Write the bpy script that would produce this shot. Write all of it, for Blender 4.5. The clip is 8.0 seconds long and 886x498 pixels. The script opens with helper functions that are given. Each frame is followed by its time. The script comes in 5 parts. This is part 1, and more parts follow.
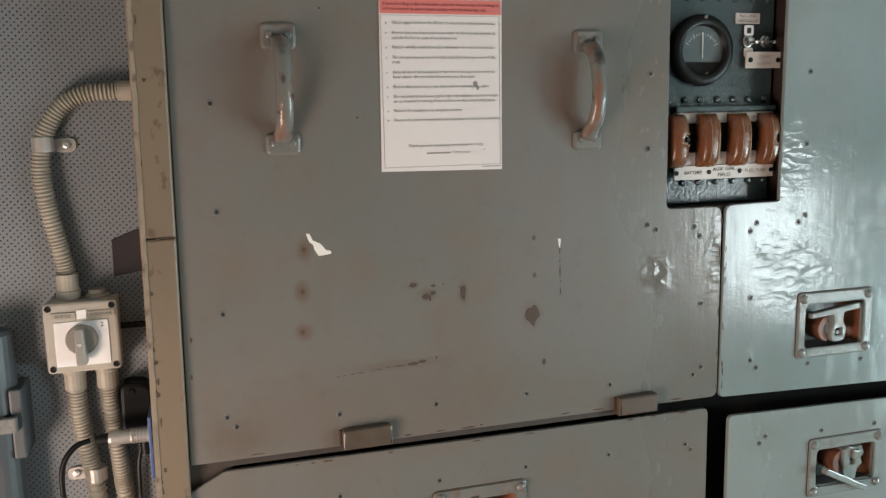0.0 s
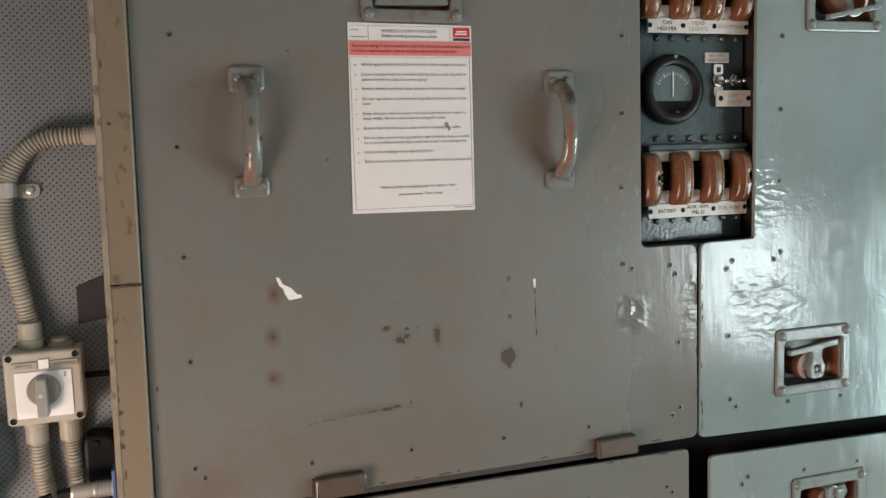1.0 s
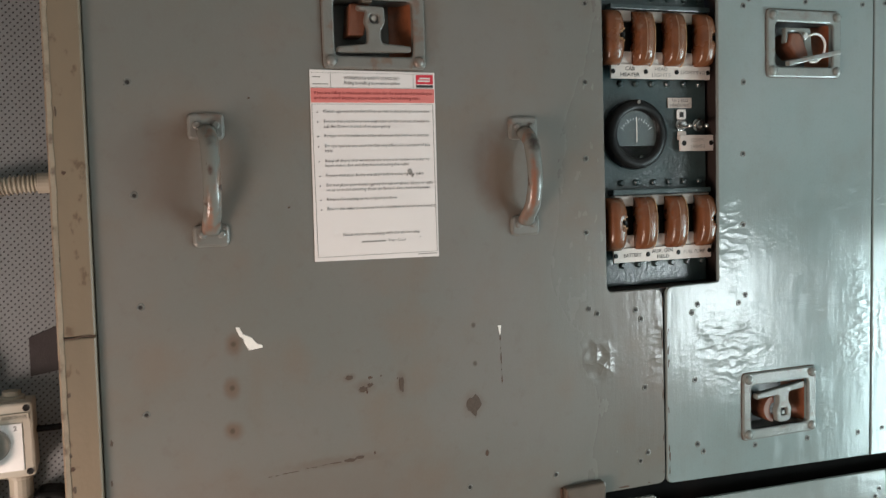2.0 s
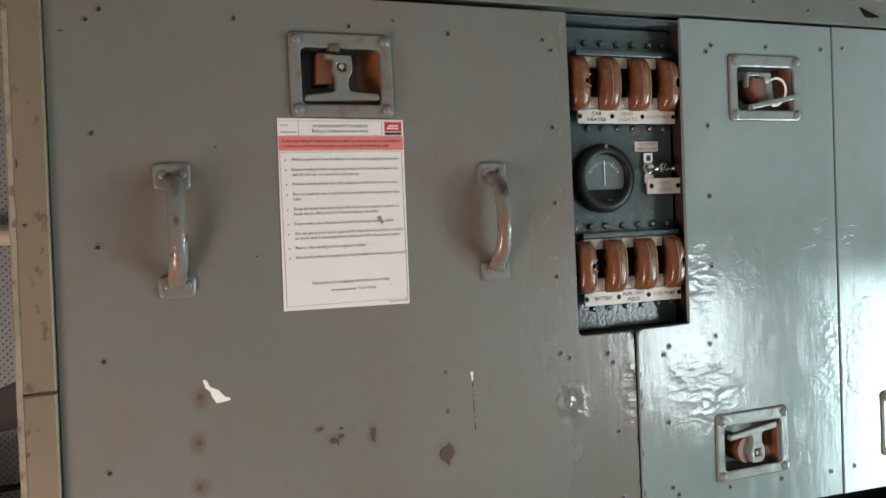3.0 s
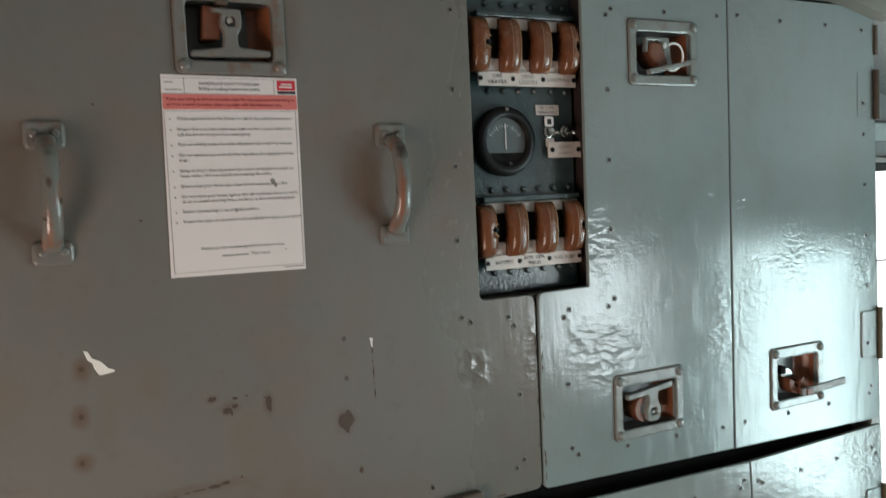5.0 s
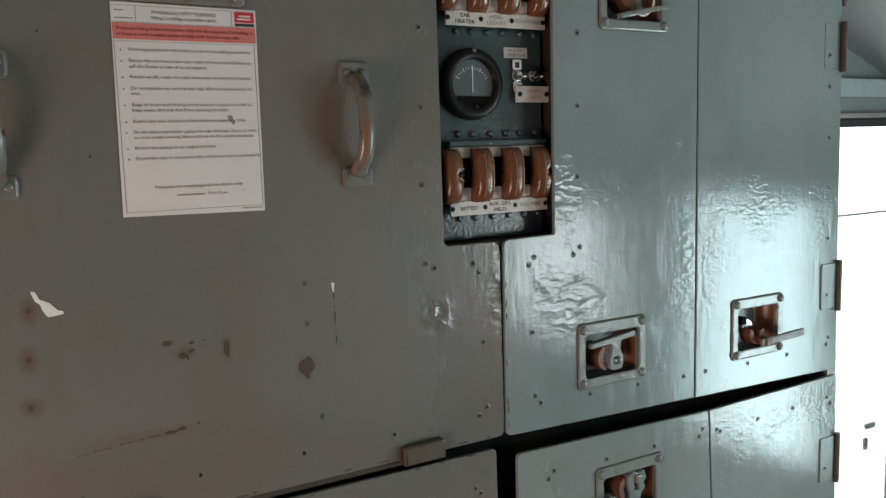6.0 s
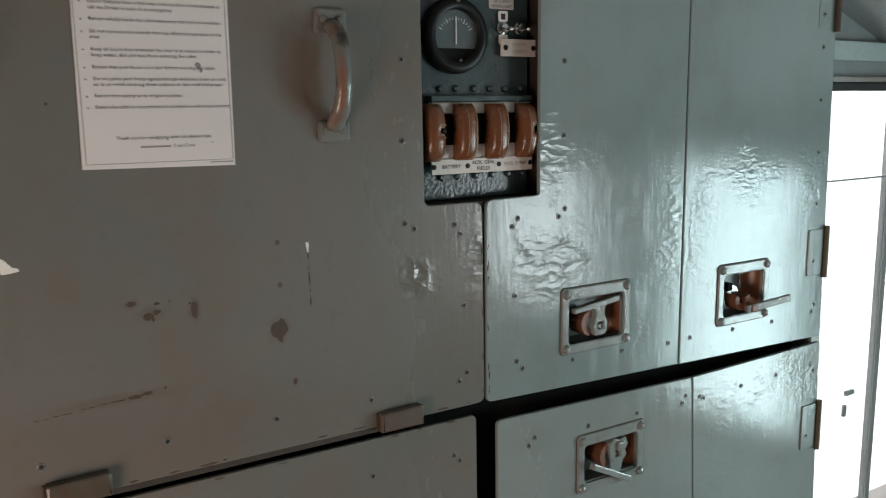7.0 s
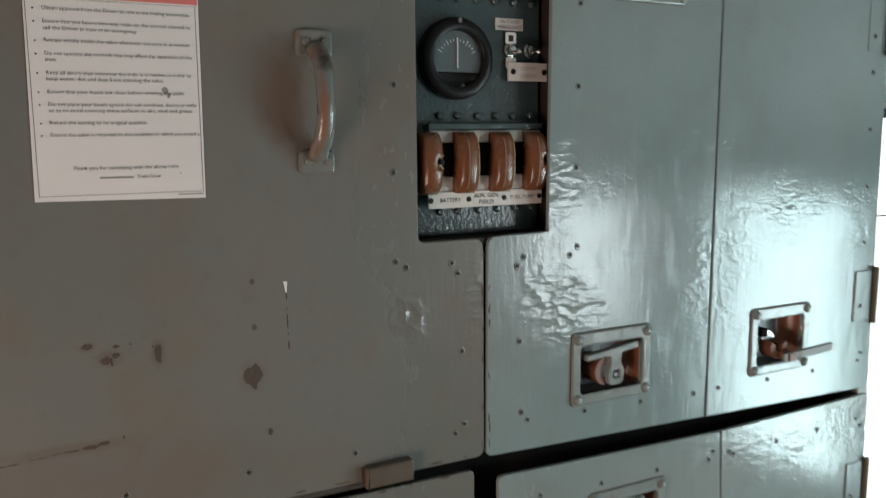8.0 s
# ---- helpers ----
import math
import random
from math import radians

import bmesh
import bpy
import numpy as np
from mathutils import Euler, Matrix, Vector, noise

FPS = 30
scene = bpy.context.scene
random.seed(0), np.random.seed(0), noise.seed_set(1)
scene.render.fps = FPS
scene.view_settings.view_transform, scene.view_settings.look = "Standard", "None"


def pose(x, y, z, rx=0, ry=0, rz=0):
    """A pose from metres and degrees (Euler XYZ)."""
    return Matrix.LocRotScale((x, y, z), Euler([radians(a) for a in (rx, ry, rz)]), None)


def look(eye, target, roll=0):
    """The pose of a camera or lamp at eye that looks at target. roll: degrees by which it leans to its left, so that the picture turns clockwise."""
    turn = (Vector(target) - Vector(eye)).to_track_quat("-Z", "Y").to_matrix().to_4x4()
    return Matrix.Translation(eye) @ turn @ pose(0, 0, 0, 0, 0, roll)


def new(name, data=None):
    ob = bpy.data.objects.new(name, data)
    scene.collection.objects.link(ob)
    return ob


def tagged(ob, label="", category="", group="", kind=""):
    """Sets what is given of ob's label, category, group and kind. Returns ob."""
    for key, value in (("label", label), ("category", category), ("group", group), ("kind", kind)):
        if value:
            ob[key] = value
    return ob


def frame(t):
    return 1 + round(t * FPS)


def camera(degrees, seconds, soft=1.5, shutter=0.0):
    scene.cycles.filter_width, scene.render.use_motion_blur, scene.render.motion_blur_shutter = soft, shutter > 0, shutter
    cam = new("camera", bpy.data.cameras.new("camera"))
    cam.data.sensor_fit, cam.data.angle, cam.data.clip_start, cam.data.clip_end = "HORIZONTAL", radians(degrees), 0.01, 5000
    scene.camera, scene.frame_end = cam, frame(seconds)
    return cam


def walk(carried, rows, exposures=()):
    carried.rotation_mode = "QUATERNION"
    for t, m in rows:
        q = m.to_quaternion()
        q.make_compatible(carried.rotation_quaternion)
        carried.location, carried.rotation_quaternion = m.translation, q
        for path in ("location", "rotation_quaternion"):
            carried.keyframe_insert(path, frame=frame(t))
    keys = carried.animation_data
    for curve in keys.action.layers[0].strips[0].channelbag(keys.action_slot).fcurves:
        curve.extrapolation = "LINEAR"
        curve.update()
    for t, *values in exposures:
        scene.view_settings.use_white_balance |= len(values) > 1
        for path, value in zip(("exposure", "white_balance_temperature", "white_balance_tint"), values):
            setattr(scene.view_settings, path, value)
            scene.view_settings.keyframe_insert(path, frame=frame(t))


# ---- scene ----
cam = camera(57.0, 8.0, soft=1.1, shutter=0.7)
PATH = [
    (0, (-0.282, -1.297, 1.532), (0.277, 0.598, 1.218), -1.2),
    (0.5, (-0.272, -1.299, 1.537), (0.31, 0.595, 1.263), -1.5),
    (1, (-0.261, -1.284, 1.532), (0.344, 0.61, 1.314), -1.8),
    (1.5, (-0.246, -1.279, 1.547), (0.388, 0.608, 1.363), -1.7),
    (3, (-0.232, -1.268, 1.574), (0.504, 0.59, 1.514), -2.5),
    (3.5, (-0.227, -1.27, 1.581), (0.548, 0.574, 1.563), -2.7),
    (4, (-0.217, -1.264, 1.575), (0.602, 0.561, 1.564), -3.0),
    (4.5, (-0.195, -1.263, 1.563), (0.673, 0.538, 1.499), -3.1),
    (4.7, (-0.194, -1.263, 1.568), (0.692, 0.528, 1.469), -2.9),
    (5.8, (-0.187, -1.231, 1.536), (0.794, 0.496, 1.308), -1.8),
    (6, (-0.183, -1.231, 1.536), (0.804, 0.491, 1.288), -1.7),
    (6.5, (-0.18, -1.214, 1.524), (0.828, 0.488, 1.231), -1.5),
    (7, (-0.154, -1.183, 1.521), (0.865, 0.505, 1.186), -0.9),
    (7.5, (-0.08, -1.157, 1.533), (0.904, 0.551, 1.192), -0.5),
    (8, (-0.017, -1.126, 1.537), (0.896, 0.63, 1.246), -0.3),
]
walk(cam, [(t, look(eye, target, roll)) for t, eye, target, roll in PATH],
     exposures=[(0.0, -1.04), (1.5, -0.99), (3.5, -0.93), (4.5, -1.23), (5.8, -1.68), (7.0, -1.7), (8.0, -1.52)])

# ---- world, sun, window light ----
world = bpy.data.worlds.new("world")
scene.world = world
world.use_nodes = True
wn = world.node_tree.nodes
sky = wn.new("ShaderNodeTexSky")
sky.sky_type, sky.sun_disc = "NISHITA", False
sky.sun_elevation, sky.sun_rotation = radians(50), radians(115)
world.node_tree.links.new(sky.outputs[0], wn["Background"].inputs[0])
wn["Background"].inputs[1].default_value = 0.15

sun = new("sun", bpy.data.lights.new("sun", "SUN"))
sun.data.energy, sun.data.angle, sun.data.color = 4.0, radians(0.5), (1.0, 0.95, 0.88)
sun.matrix_world = look((6, 4, 9), (2.6, 1.6, 0))


def window_light(name, eye, target, w, h, watts, color):
    ob = new(name, bpy.data.lights.new(name, "AREA"))
    ob.data.shape, ob.data.size, ob.data.size_y = "RECTANGLE", w, h
    ob.data.energy, ob.data.color = watts, color
    ob.matrix_world = look(eye, target)
    return ob


SIDE_R, SIDE_L, FRONT, BULK = 2.85, -1.3, -3.4, 0.35
window_light("window_light_right", (SIDE_R + 0.02, -1.27, 0.68), (0, -1.27, 0.68), 0.64, 1.14, 110, (0.73, 0.97, 1.0))
window_light("window_light_far", (SIDE_R + 0.02, -2.72, 0.79), (0, -2.72, 0.79), 0.84, 0.74, 90, (0.85, 0.97, 1.0))
window_light("window_light_left", (SIDE_L - 0.02, -1.05, 0.50), (0, -1.05, 0.50), 0.9, 0.72, 92, (1.0, 0.77, 0.655))

# ---- materials ----


class Mat:
    """A small builder of node materials on world positions."""

    def __init__(self, name, color, rough=0.5, metal=0.0, coat=0.0):
        self.m = bpy.data.materials.new(name)
        self.m.use_nodes = True
        self.n, self.l = self.m.node_tree.nodes, self.m.node_tree.links
        self.b = self.n["Principled BSDF"]
        self.b.inputs["Metallic"].default_value = metal
        self.b.inputs["Coat Weight"].default_value = coat
        self.b.inputs["Coat Roughness"].default_value = 0.12
        self.pos = self.n.new("ShaderNodeNewGeometry").outputs["Position"]
        self.color, self.rough, self.height = self.rgb(color), self.val(rough), None
        self.rims = {}

    def rgb(self, c):
        x = self.n.new("ShaderNodeRGB")
        x.outputs[0].default_value = (*c, 1)
        return x.outputs[0]

    def val(self, v):
        x = self.n.new("ShaderNodeValue")
        x.outputs[0].default_value = v
        return x.outputs[0]

    def put(self, socket, v):
        if isinstance(v, (int, float)):
            socket.default_value = v
        elif isinstance(v, (tuple, list)):
            socket.default_value = v
        else:
            self.l.new(v, socket)

    def math(self, op, a, b=0.0, clamp=False):
        x = self.n.new("ShaderNodeMath")
        x.operation, x.use_clamp = op, clamp
        self.put(x.inputs[0], a), self.put(x.inputs[1], b)
        return x.outputs[0]

    def noise(self, scale, stretch=(1, 1, 1), detail=3.0, rough=0.55, shift=0.0, distort=0.0):
        v = self.n.new("ShaderNodeVectorMath")
        v.operation = "MULTIPLY_ADD"
        self.l.new(self.pos, v.inputs[0])
        v.inputs[1].default_value, v.inputs[2].default_value = stretch, (shift, shift * 1.7, shift * 0.6)
        x = self.n.new("ShaderNodeTexNoise")
        x.inputs["Scale"].default_value, x.inputs["Detail"].default_value = scale, detail
        x.inputs["Roughness"].default_value, x.inputs["Distortion"].default_value = rough, distort
        self.l.new(v.outputs[0], x.inputs["Vector"])
        return x.outputs["Fac"]

    def crinkle(self, scale, stretch, shift):
        """Creased facets, as paint that has lifted and been brushed over."""
        v = self.n.new("ShaderNodeMapping")
        self.l.new(self.pos, v.inputs["Vector"])
        v.inputs["Location"].default_value, v.inputs["Scale"].default_value = (shift, 0, shift), stretch
        v.inputs["Rotation"].default_value = (0, 0.5 + shift, 0)
        w = self.n.new("ShaderNodeVectorMath")
        w.operation = "MULTIPLY_ADD"
        x = self.n.new("ShaderNodeTexNoise")
        x.inputs["Scale"].default_value, x.inputs["Detail"].default_value = scale * 0.5, 2.0
        self.l.new(v.outputs[0], x.inputs["Vector"])
        self.l.new(x.outputs["Color"], w.inputs[0])
        w.inputs[1].default_value = (0.03, 0.0, 0.03)
        self.l.new(v.outputs[0], w.inputs[2])
        y = self.n.new("ShaderNodeTexVoronoi")
        y.inputs["Scale"].default_value = scale
        y.inputs["Randomness"].default_value = 1.0
        self.l.new(w.outputs[0], y.inputs["Vector"])
        return self.math("SUBTRACT", y.outputs["Distance"], 0.42)

    def ramp(self, v, a, b, lo=0.0, hi=1.0):
        x = self.n.new("ShaderNodeMapRange")
        x.interpolation_type = "SMOOTHSTEP"
        self.put(x.inputs["Value"], v)
        for key, y in (("From Min", a), ("From Max", b), ("To Min", lo), ("To Max", hi)):
            x.inputs[key].default_value = y
        return x.outputs["Result"]

    def spot(self, c, r, power=1.0, ragged=0.5, scale=30.0):
        """1 at the centre c, 0 beyond the radii r, with a ragged rim."""
        v = self.n.new("ShaderNodeVectorMath")
        v.operation = "SUBTRACT"
        self.l.new(self.pos, v.inputs[0])
        v.inputs[1].default_value = c
        d = self.n.new("ShaderNodeVectorMath")
        d.operation = "DIVIDE"
        self.l.new(v.outputs[0], d.inputs[0])
        d.inputs[1].default_value = r
        e = self.n.new("ShaderNodeVectorMath")
        e.operation = "LENGTH"
        self.l.new(d.outputs[0], e.inputs[0])
        if (scale, ragged) not in self.rims:
            self.rims[scale, ragged] = self.math("MULTIPLY", self.math("SUBTRACT", self.noise(scale), 0.5), ragged)
        w = self.math("ADD", e.outputs["Value"], self.rims[scale, ragged])
        return self.ramp(w, 1.0, 0.25, 0.0, power)

    def spots(self, rows, ragged, scale):
        """The strongest of many spots (centre, radii, power)."""
        out = None
        for c, r, p in rows:
            x = self.spot(c, r, p, ragged, scale)
            out = x if out is None else self.math("MAXIMUM", out, x)
        return out

    def mix(self, fac, c):
        x = self.n.new("ShaderNodeMix")
        x.data_type = "RGBA"
        self.put(x.inputs[0], fac)
        self.l.new(self.color, x.inputs[6])
        if isinstance(c, (tuple, list)):
            c = self.rgb(c)
        self.l.new(c, x.inputs[7])
        self.color = x.outputs[2]
        return self

    def roughen(self, fac, to):
        x = self.n.new("ShaderNodeMix")
        self.put(x.inputs[0], fac)
        self.l.new(self.rough, x.inputs[2])
        x.inputs[3].default_value = to
        self.rough = x.outputs[0]
        return self

    def bump(self, h, dist, strength=1.0):
        """Adds a relief of dist metres, scaled by strength."""
        x = self.math("MULTIPLY", h, dist)
        if not isinstance(strength, (int, float)) or strength != 1.0:
            x = self.math("MULTIPLY", x, strength)
        self.height = x if self.height is None else self.math("ADD", self.height, x)
        return self

    def done(self):
        self.l.new(self.color, self.b.inputs["Base Color"])
        self.l.new(self.rough, self.b.inputs["Roughness"])
        if self.height is not None:
            x = self.n.new("ShaderNodeBump")
            x.inputs["Distance"].default_value, x.inputs["Strength"].default_value = 1.0, 1.0
            self.l.new(self.height, x.inputs["Height"])
            self.l.new(x.outputs[0], self.b.inputs["Normal"])
        return self.m


def simple(name, color, rough=0.5, metal=0.0, var=0.25, scale=60.0, dirt=None, bump=0.0003, coat=0.0):
    m = Mat(name, color, rough, metal, coat)
    m.mix(m.ramp(m.noise(scale), 0.35, 0.75, 0, var), tuple(c * 0.6 for c in color))
    m.roughen(m.ramp(m.noise(scale * 0.4, shift=3), 0.3, 0.7, 0, 0.5), min(1, rough + 0.2))
    if dirt:
        m.mix(m.ramp(m.noise(scale * 0.7, shift=7, detail=5), 0.55, 0.68, 0, 0.85), dirt)
    m.bump(m.noise(scale * 4, shift=1), bump)
    return m.done()


GREY = (0.155, 0.143, 0.128)


def door_paint(name, gloss_from, base=GREY, span=(-1, 3), heights=(0, 3)):
    """Grey enamel in many brushed coats: flatter and dirtier to one side, thick and glossy with runs and wrinkles to the other."""
    m = Mat(name, base, 0.42)
    m.mix(m.ramp(m.noise(2.6, detail=4), 0.36, 0.64, 0, 0.55), tuple(c * k for c, k in zip(base, (0.80, 0.92, 0.92))))
    dirt = 1.0 if span[0] < 0 else 0.3
    m.mix(m.ramp(m.noise(6.5, detail=6, shift=21), 0.46, 0.70, 0, 0.5 * dirt), (0.158, 0.118, 0.088))
    m.mix(m.ramp(m.noise(33, detail=6, rough=0.7, shift=31), 0.52, 0.74, 0, 0.35 * dirt), (0.12, 0.10, 0.082))
    m.mix(m.ramp(m.noise(220, detail=2), 0.45, 0.8, 0, 0.18), (0.16, 0.17, 0.16))
    m.mix(m.ramp(m.noise(14, (1, 1, 0.35), detail=5, shift=4), 0.50, 0.8, 0, 0.4 * dirt), (0.145, 0.118, 0.09))
    sep = m.n.new("ShaderNodeSeparateXYZ")
    m.l.new(m.pos, sep.inputs[0])
    x = sep.outputs[0]
    wob = m.math("ADD", x, m.math("MULTIPLY", m.math("SUBTRACT", m.noise(4, detail=0.0), 0.5), 0.3))
    gloss = m.ramp(wob, gloss_from - 0.34, gloss_from + 0.24)
    m.roughen(gloss, 0.15)
    m.roughen(m.ramp(m.noise(38, (1, 1, 0.5), shift=2), 0.5, 0.75, 0, 0.4), 0.38)
    # brush strokes, orange peel, wrinkled patches
    m.bump(m.noise(260, detail=1.5), 0.00035, 0.35)
    m.bump(m.math("SUBTRACT", m.noise(30, (1.0, 1.0, 0.3), detail=2, shift=5), 0.5), 0.0009, m.math("MULTIPLY", gloss, 0.5))
    patch = m.math("MULTIPLY", gloss, m.ramp(m.noise(6.5, detail=2, shift=11), 0.52, 0.66))
    if span[0] > 0:
        m.bump(m.crinkle(95, (0.6, 1.0, 1.0), 9), 0.0012, m.math("MULTIPLY", patch, 0.4))
    m.bump(m.math("SUBTRACT", m.noise(120, (1.0, 1.0, 0.09), detail=2, shift=13), 0.5), 0.0007, m.math("MULTIPLY", gloss, 0.25))
    broken = m.ramp(m.noise(19, (1, 1, 0.7), detail=2, shift=17), 0.36, 0.56, 0.35, 1.0)
    for c, r, p in (((0.80, 0, 1.25), (0.13, 0.1, 0.13), 0.9), ((0.80, 0, 1.42), (0.05, 0.1, 0.13), 0.9), ((0.63, 0, 1.25), (0.035, 0.1, 0.12), 0.8), ((0.52, 0, 1.24), (0.05, 0.1, 0.07), 0.35),
                    ((1.12, 0, 1.25), (0.04, 0.1, 0.22), 0.7), ((1.36, 0, 1.37), (0.16, 0.1, 0.04), 0.7), ((1.40, 0, 0.88), (0.2, 0.1, 0.08), 0.5)):
        if span[0] < c[0] < span[1] and heights[0] < c[2] < heights[1]:
            m.bump(m.crinkle(74, (0.5, 1.0, 1.1), c[0] * 5), 0.0013, m.math("MULTIPLY", m.spot(c, r, p, 1.3, 16), broken))
    # sagging runs: long level ridges where the coat slid down before it dried
    for c, r, p in (((1.0, 0, 1.31), (0.12, 0.1, 0.04), 0.7), ((1.36, 0, 1.30), (0.14, 0.1, 0.12), 0.5), ((0.64, 0, 1.30), (0.04, 0.1, 0.05), 0.7), ((1.2, 0, 0.93), (0.3, 0.1, 0.1), 0.45), ((1.0, 0, 1.62), (0.10, 0.1, 0.12), 0.3)):
        if span[0] < c[0] < span[1] and heights[0] < c[2] < heights[1]:
            m.bump(m.math("SUBTRACT", m.noise(46, (0.35, 1.0, 1.5), detail=3, shift=c[0] * 7), 0.5), 0.0016, m.spot(c, r, p, 1.2, 14))
    return m


mp = door_paint("enamel_worn", 0.50, span=(-1, 0.65), heights=(0.97, 3))
# grime round the old screw holes, greasy rubbed areas, brown smears beside the left handle
# the right handle's soft cast shadow, painted as a brown arc to its left
mp.mix(mp.spots((((0.318, 0, 1.580), (0.046, 0.1, 0.100), 0.85), ((0.298, 0, 1.585), (0.03, 0.1, 0.08), 0.5), ((0.335, 0, 1.505), (0.035, 0.1, 0.025), 0.4), ((-0.20, 0, 1.60), (0.06, 0.1, 0.11), 0.45), ((-0.13, 0, 1.58), (0.05, 0.1, 0.1), 0.3),
                ((-0.131, 0, 1.331), (0.017, 0.1, 0.024), 0.8), ((-0.136, 0, 1.263), (0.018, 0.1, 0.024), 0.75), ((-0.137, 0, 1.196), (0.02, 0.1, 0.02), 0.8),
                ((0.0, 0, 1.05), (0.5, 0.1, 0.12), 0.25)), 0.5, 40), (0.12, 0.075, 0.05))
mp.mix(mp.spots((((0.262, 0, 1.19), (0.026, 0.1, 0.034), 0.45), ((0.135, 0, 1.24), (0.013, 0.1, 0.03), 0.5), ((0.072, 0, 1.242), (0.024, 0.1, 0.016), 0.5), ((0.047, 0, 1.259), (0.015, 0.1, 0.010), 0.5), ((0.02, 0, 1.125), (0.12, 0.1, 0.012), 0.35),
                ((0.11, 0, 1.82), (0.11, 0.1, 0.085), 0.35), ((0.2, 0, 1.82), (0.03, 0.1, 0.08), 0.35), ((-0.25, 0, 1.03), (0.08, 0.1, 0.05), 0.35)), 0.9, 60), (0.105, 0.068, 0.045))
# a blister of lifted paint beside the seam
mp.bump(mp.crinkle(55, (0.8, 1.0, 0.8), 2.3), 0.0030, mp.spot((0.506, 0, 1.243), (0.045, 0.1, 0.050), 1.0, 0.3, 25))
mp.roughen(mp.spot((0.506, 0, 1.243), (0.038, 0.1, 0.042), 0.8, 0.3, 25), 0.08)
mp.mix(mp.spots([(c, (0.0055, 0.1, 0.0065), 0.9) for c in ((-0.131, 0, 1.331), (-0.136, 0, 1.263), (-0.139, 0, 1.196), (0.265, 0, 1.326), (0.266, 0, 1.260), (0.284, 0, 1.102))], 0.5, 90), (0.06, 0.045, 0.03))
PAINT = mp.done()
PAINT_GLOSS = door_paint("enamel_glossy", 0.40, (0.215, 0.25, 0.245), (0.65, 3), (0.97, 3)).done()
PAINT_LOW = door_paint("enamel_lower", 0.78, (0.22, 0.24, 0.23), (0.65, 3), (0, 0.97)).done()
PAINT_FRAME = simple("enamel_frame", (0.215, 0.225, 0.21), 0.4, var=0.3, scale=40, dirt=None)


def fitting_paint(name, color, rough, rust):
    """Thick lumpy enamel over cast fittings, with rust bleeding through in places."""
    m = Mat(name, color, rough)
    m.mix(m.ramp(m.noise(24, detail=4), 0.35, 0.75, 0, 0.4), tuple(c * 0.7 for c in color))
    m.mix(m.ramp(m.noise(31, detail=5, shift=6), 0.52, 0.66, 0, rust), (0.15, 0.075, 0.045))
    m.roughen(m.ramp(m.noise(50, shift=3), 0.45, 0.7, 0, 0.5), rough + 0.2)
    m.bump(m.noise(60, detail=1.5, shift=1), 0.0007)
    m.bump(m.noise(240, detail=2, shift=5), 0.0005)
    return m.done()


PAINT_FIT = fitting_paint("enamel_fittings", (0.205, 0.225, 0.212), 0.12, 0.35)
PAINT_FIT_DULL = fitting_paint("enamel_fittings_worn", (0.165, 0.16, 0.145), 0.28, 0.6)
HEADER = simple("header_paint", (0.135, 0.14, 0.118), 0.6, var=0.4, scale=9)
MOULDING = simple("cream_moulding_paint", (0.21, 0.21, 0.178), 0.45, var=0.35, scale=14, dirt=(0.2, 0.19, 0.15))
# near-black without sheen: the shade of gaps and hollows is put into the colour
DARK = simple("gap_shade_black", (0.010, 0.009, 0.0085), 0.95)
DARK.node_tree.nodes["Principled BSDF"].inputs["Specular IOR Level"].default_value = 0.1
# brown taken very dark, with the recess's shade put into the colour
DARKBROWN = simple("shaded_brown_recess", (0.022, 0.013, 0.010), 0.6)
PANEL_GREEN = simple("switch_panel_paint", (0.047, 0.07, 0.072), 0.11, var=0.4, scale=34, bump=0.0009)
BRIGHT = simple("bare_steel", (0.62, 0.62, 0.6), 0.28, 0.9, scale=150)
CHROME = simple("aged_chrome", (0.42, 0.42, 0.41), 0.16, 1.0, scale=120, dirt=(0.12, 0.11, 0.1))
STEEL = simple("painted_screw", (0.15, 0.152, 0.14), 0.25, 0.0, scale=300)
HOLE = simple("screw_hole", (0.012, 0.01, 0.009), 0.7)
BAKELITE = simple("brown_bakelite", (0.17, 0.064, 0.028), 0.2, var=0.6, scale=45, dirt=(0.15, 0.095, 0.065), bump=0.0006)
BAKELITE_RIDGE = simple("rubbed_bakelite_ridge", (0.26, 0.155, 0.10), 0.5, scale=80)
BAKELITE_EDGE = simple("worn_bakelite_edge", (0.42, 0.22, 0.10), 0.35, scale=80)
BLACK = simple("black_plastic", (0.008, 0.008, 0.008), 0.32, scale=80)
IVORY = simple("ivory_plate", (0.62, 0.56, 0.515), 0.4, var=0.2, scale=90, dirt=None)
BLACK.node_tree.nodes["Principled BSDF"].inputs["Specular IOR Level"].default_value = 0.18
INK = simple("engraved_ink", (0.03, 0.03, 0.03), 0.6)
INK_PRINT = simple("printed_black", (0.12, 0.112, 0.108), 0.6)
INK_FAINT = simple("faded_ink", (0.27, 0.25, 0.23), 0.6)
RUSTY = simple("bare_rust", (0.075, 0.043, 0.028), 0.75, var=0.6, scale=220, bump=0.0006)
CHIP = simple("old_paint_chip", (0.068, 0.044, 0.03), 0.6, var=0.6, scale=260)
BLOCK_RUST = simple("dark_rust_block", (0.17, 0.062, 0.032), 0.48, var=0.6, scale=50)
# grey paint darkened to carry the shade inside the latch recesses
TRAY = simple("shaded_tray_paint", (0.085, 0.09, 0.085), 0.3, var=0.4, scale=40)
TRAY_RUST = simple("rusty_tray_side", (0.25, 0.085, 0.038), 0.3, var=0.6, scale=70)
PAPER = simple("paper", (0.70, 0.645, 0.625), 0.45, var=0.06, scale=14, bump=0.0002)
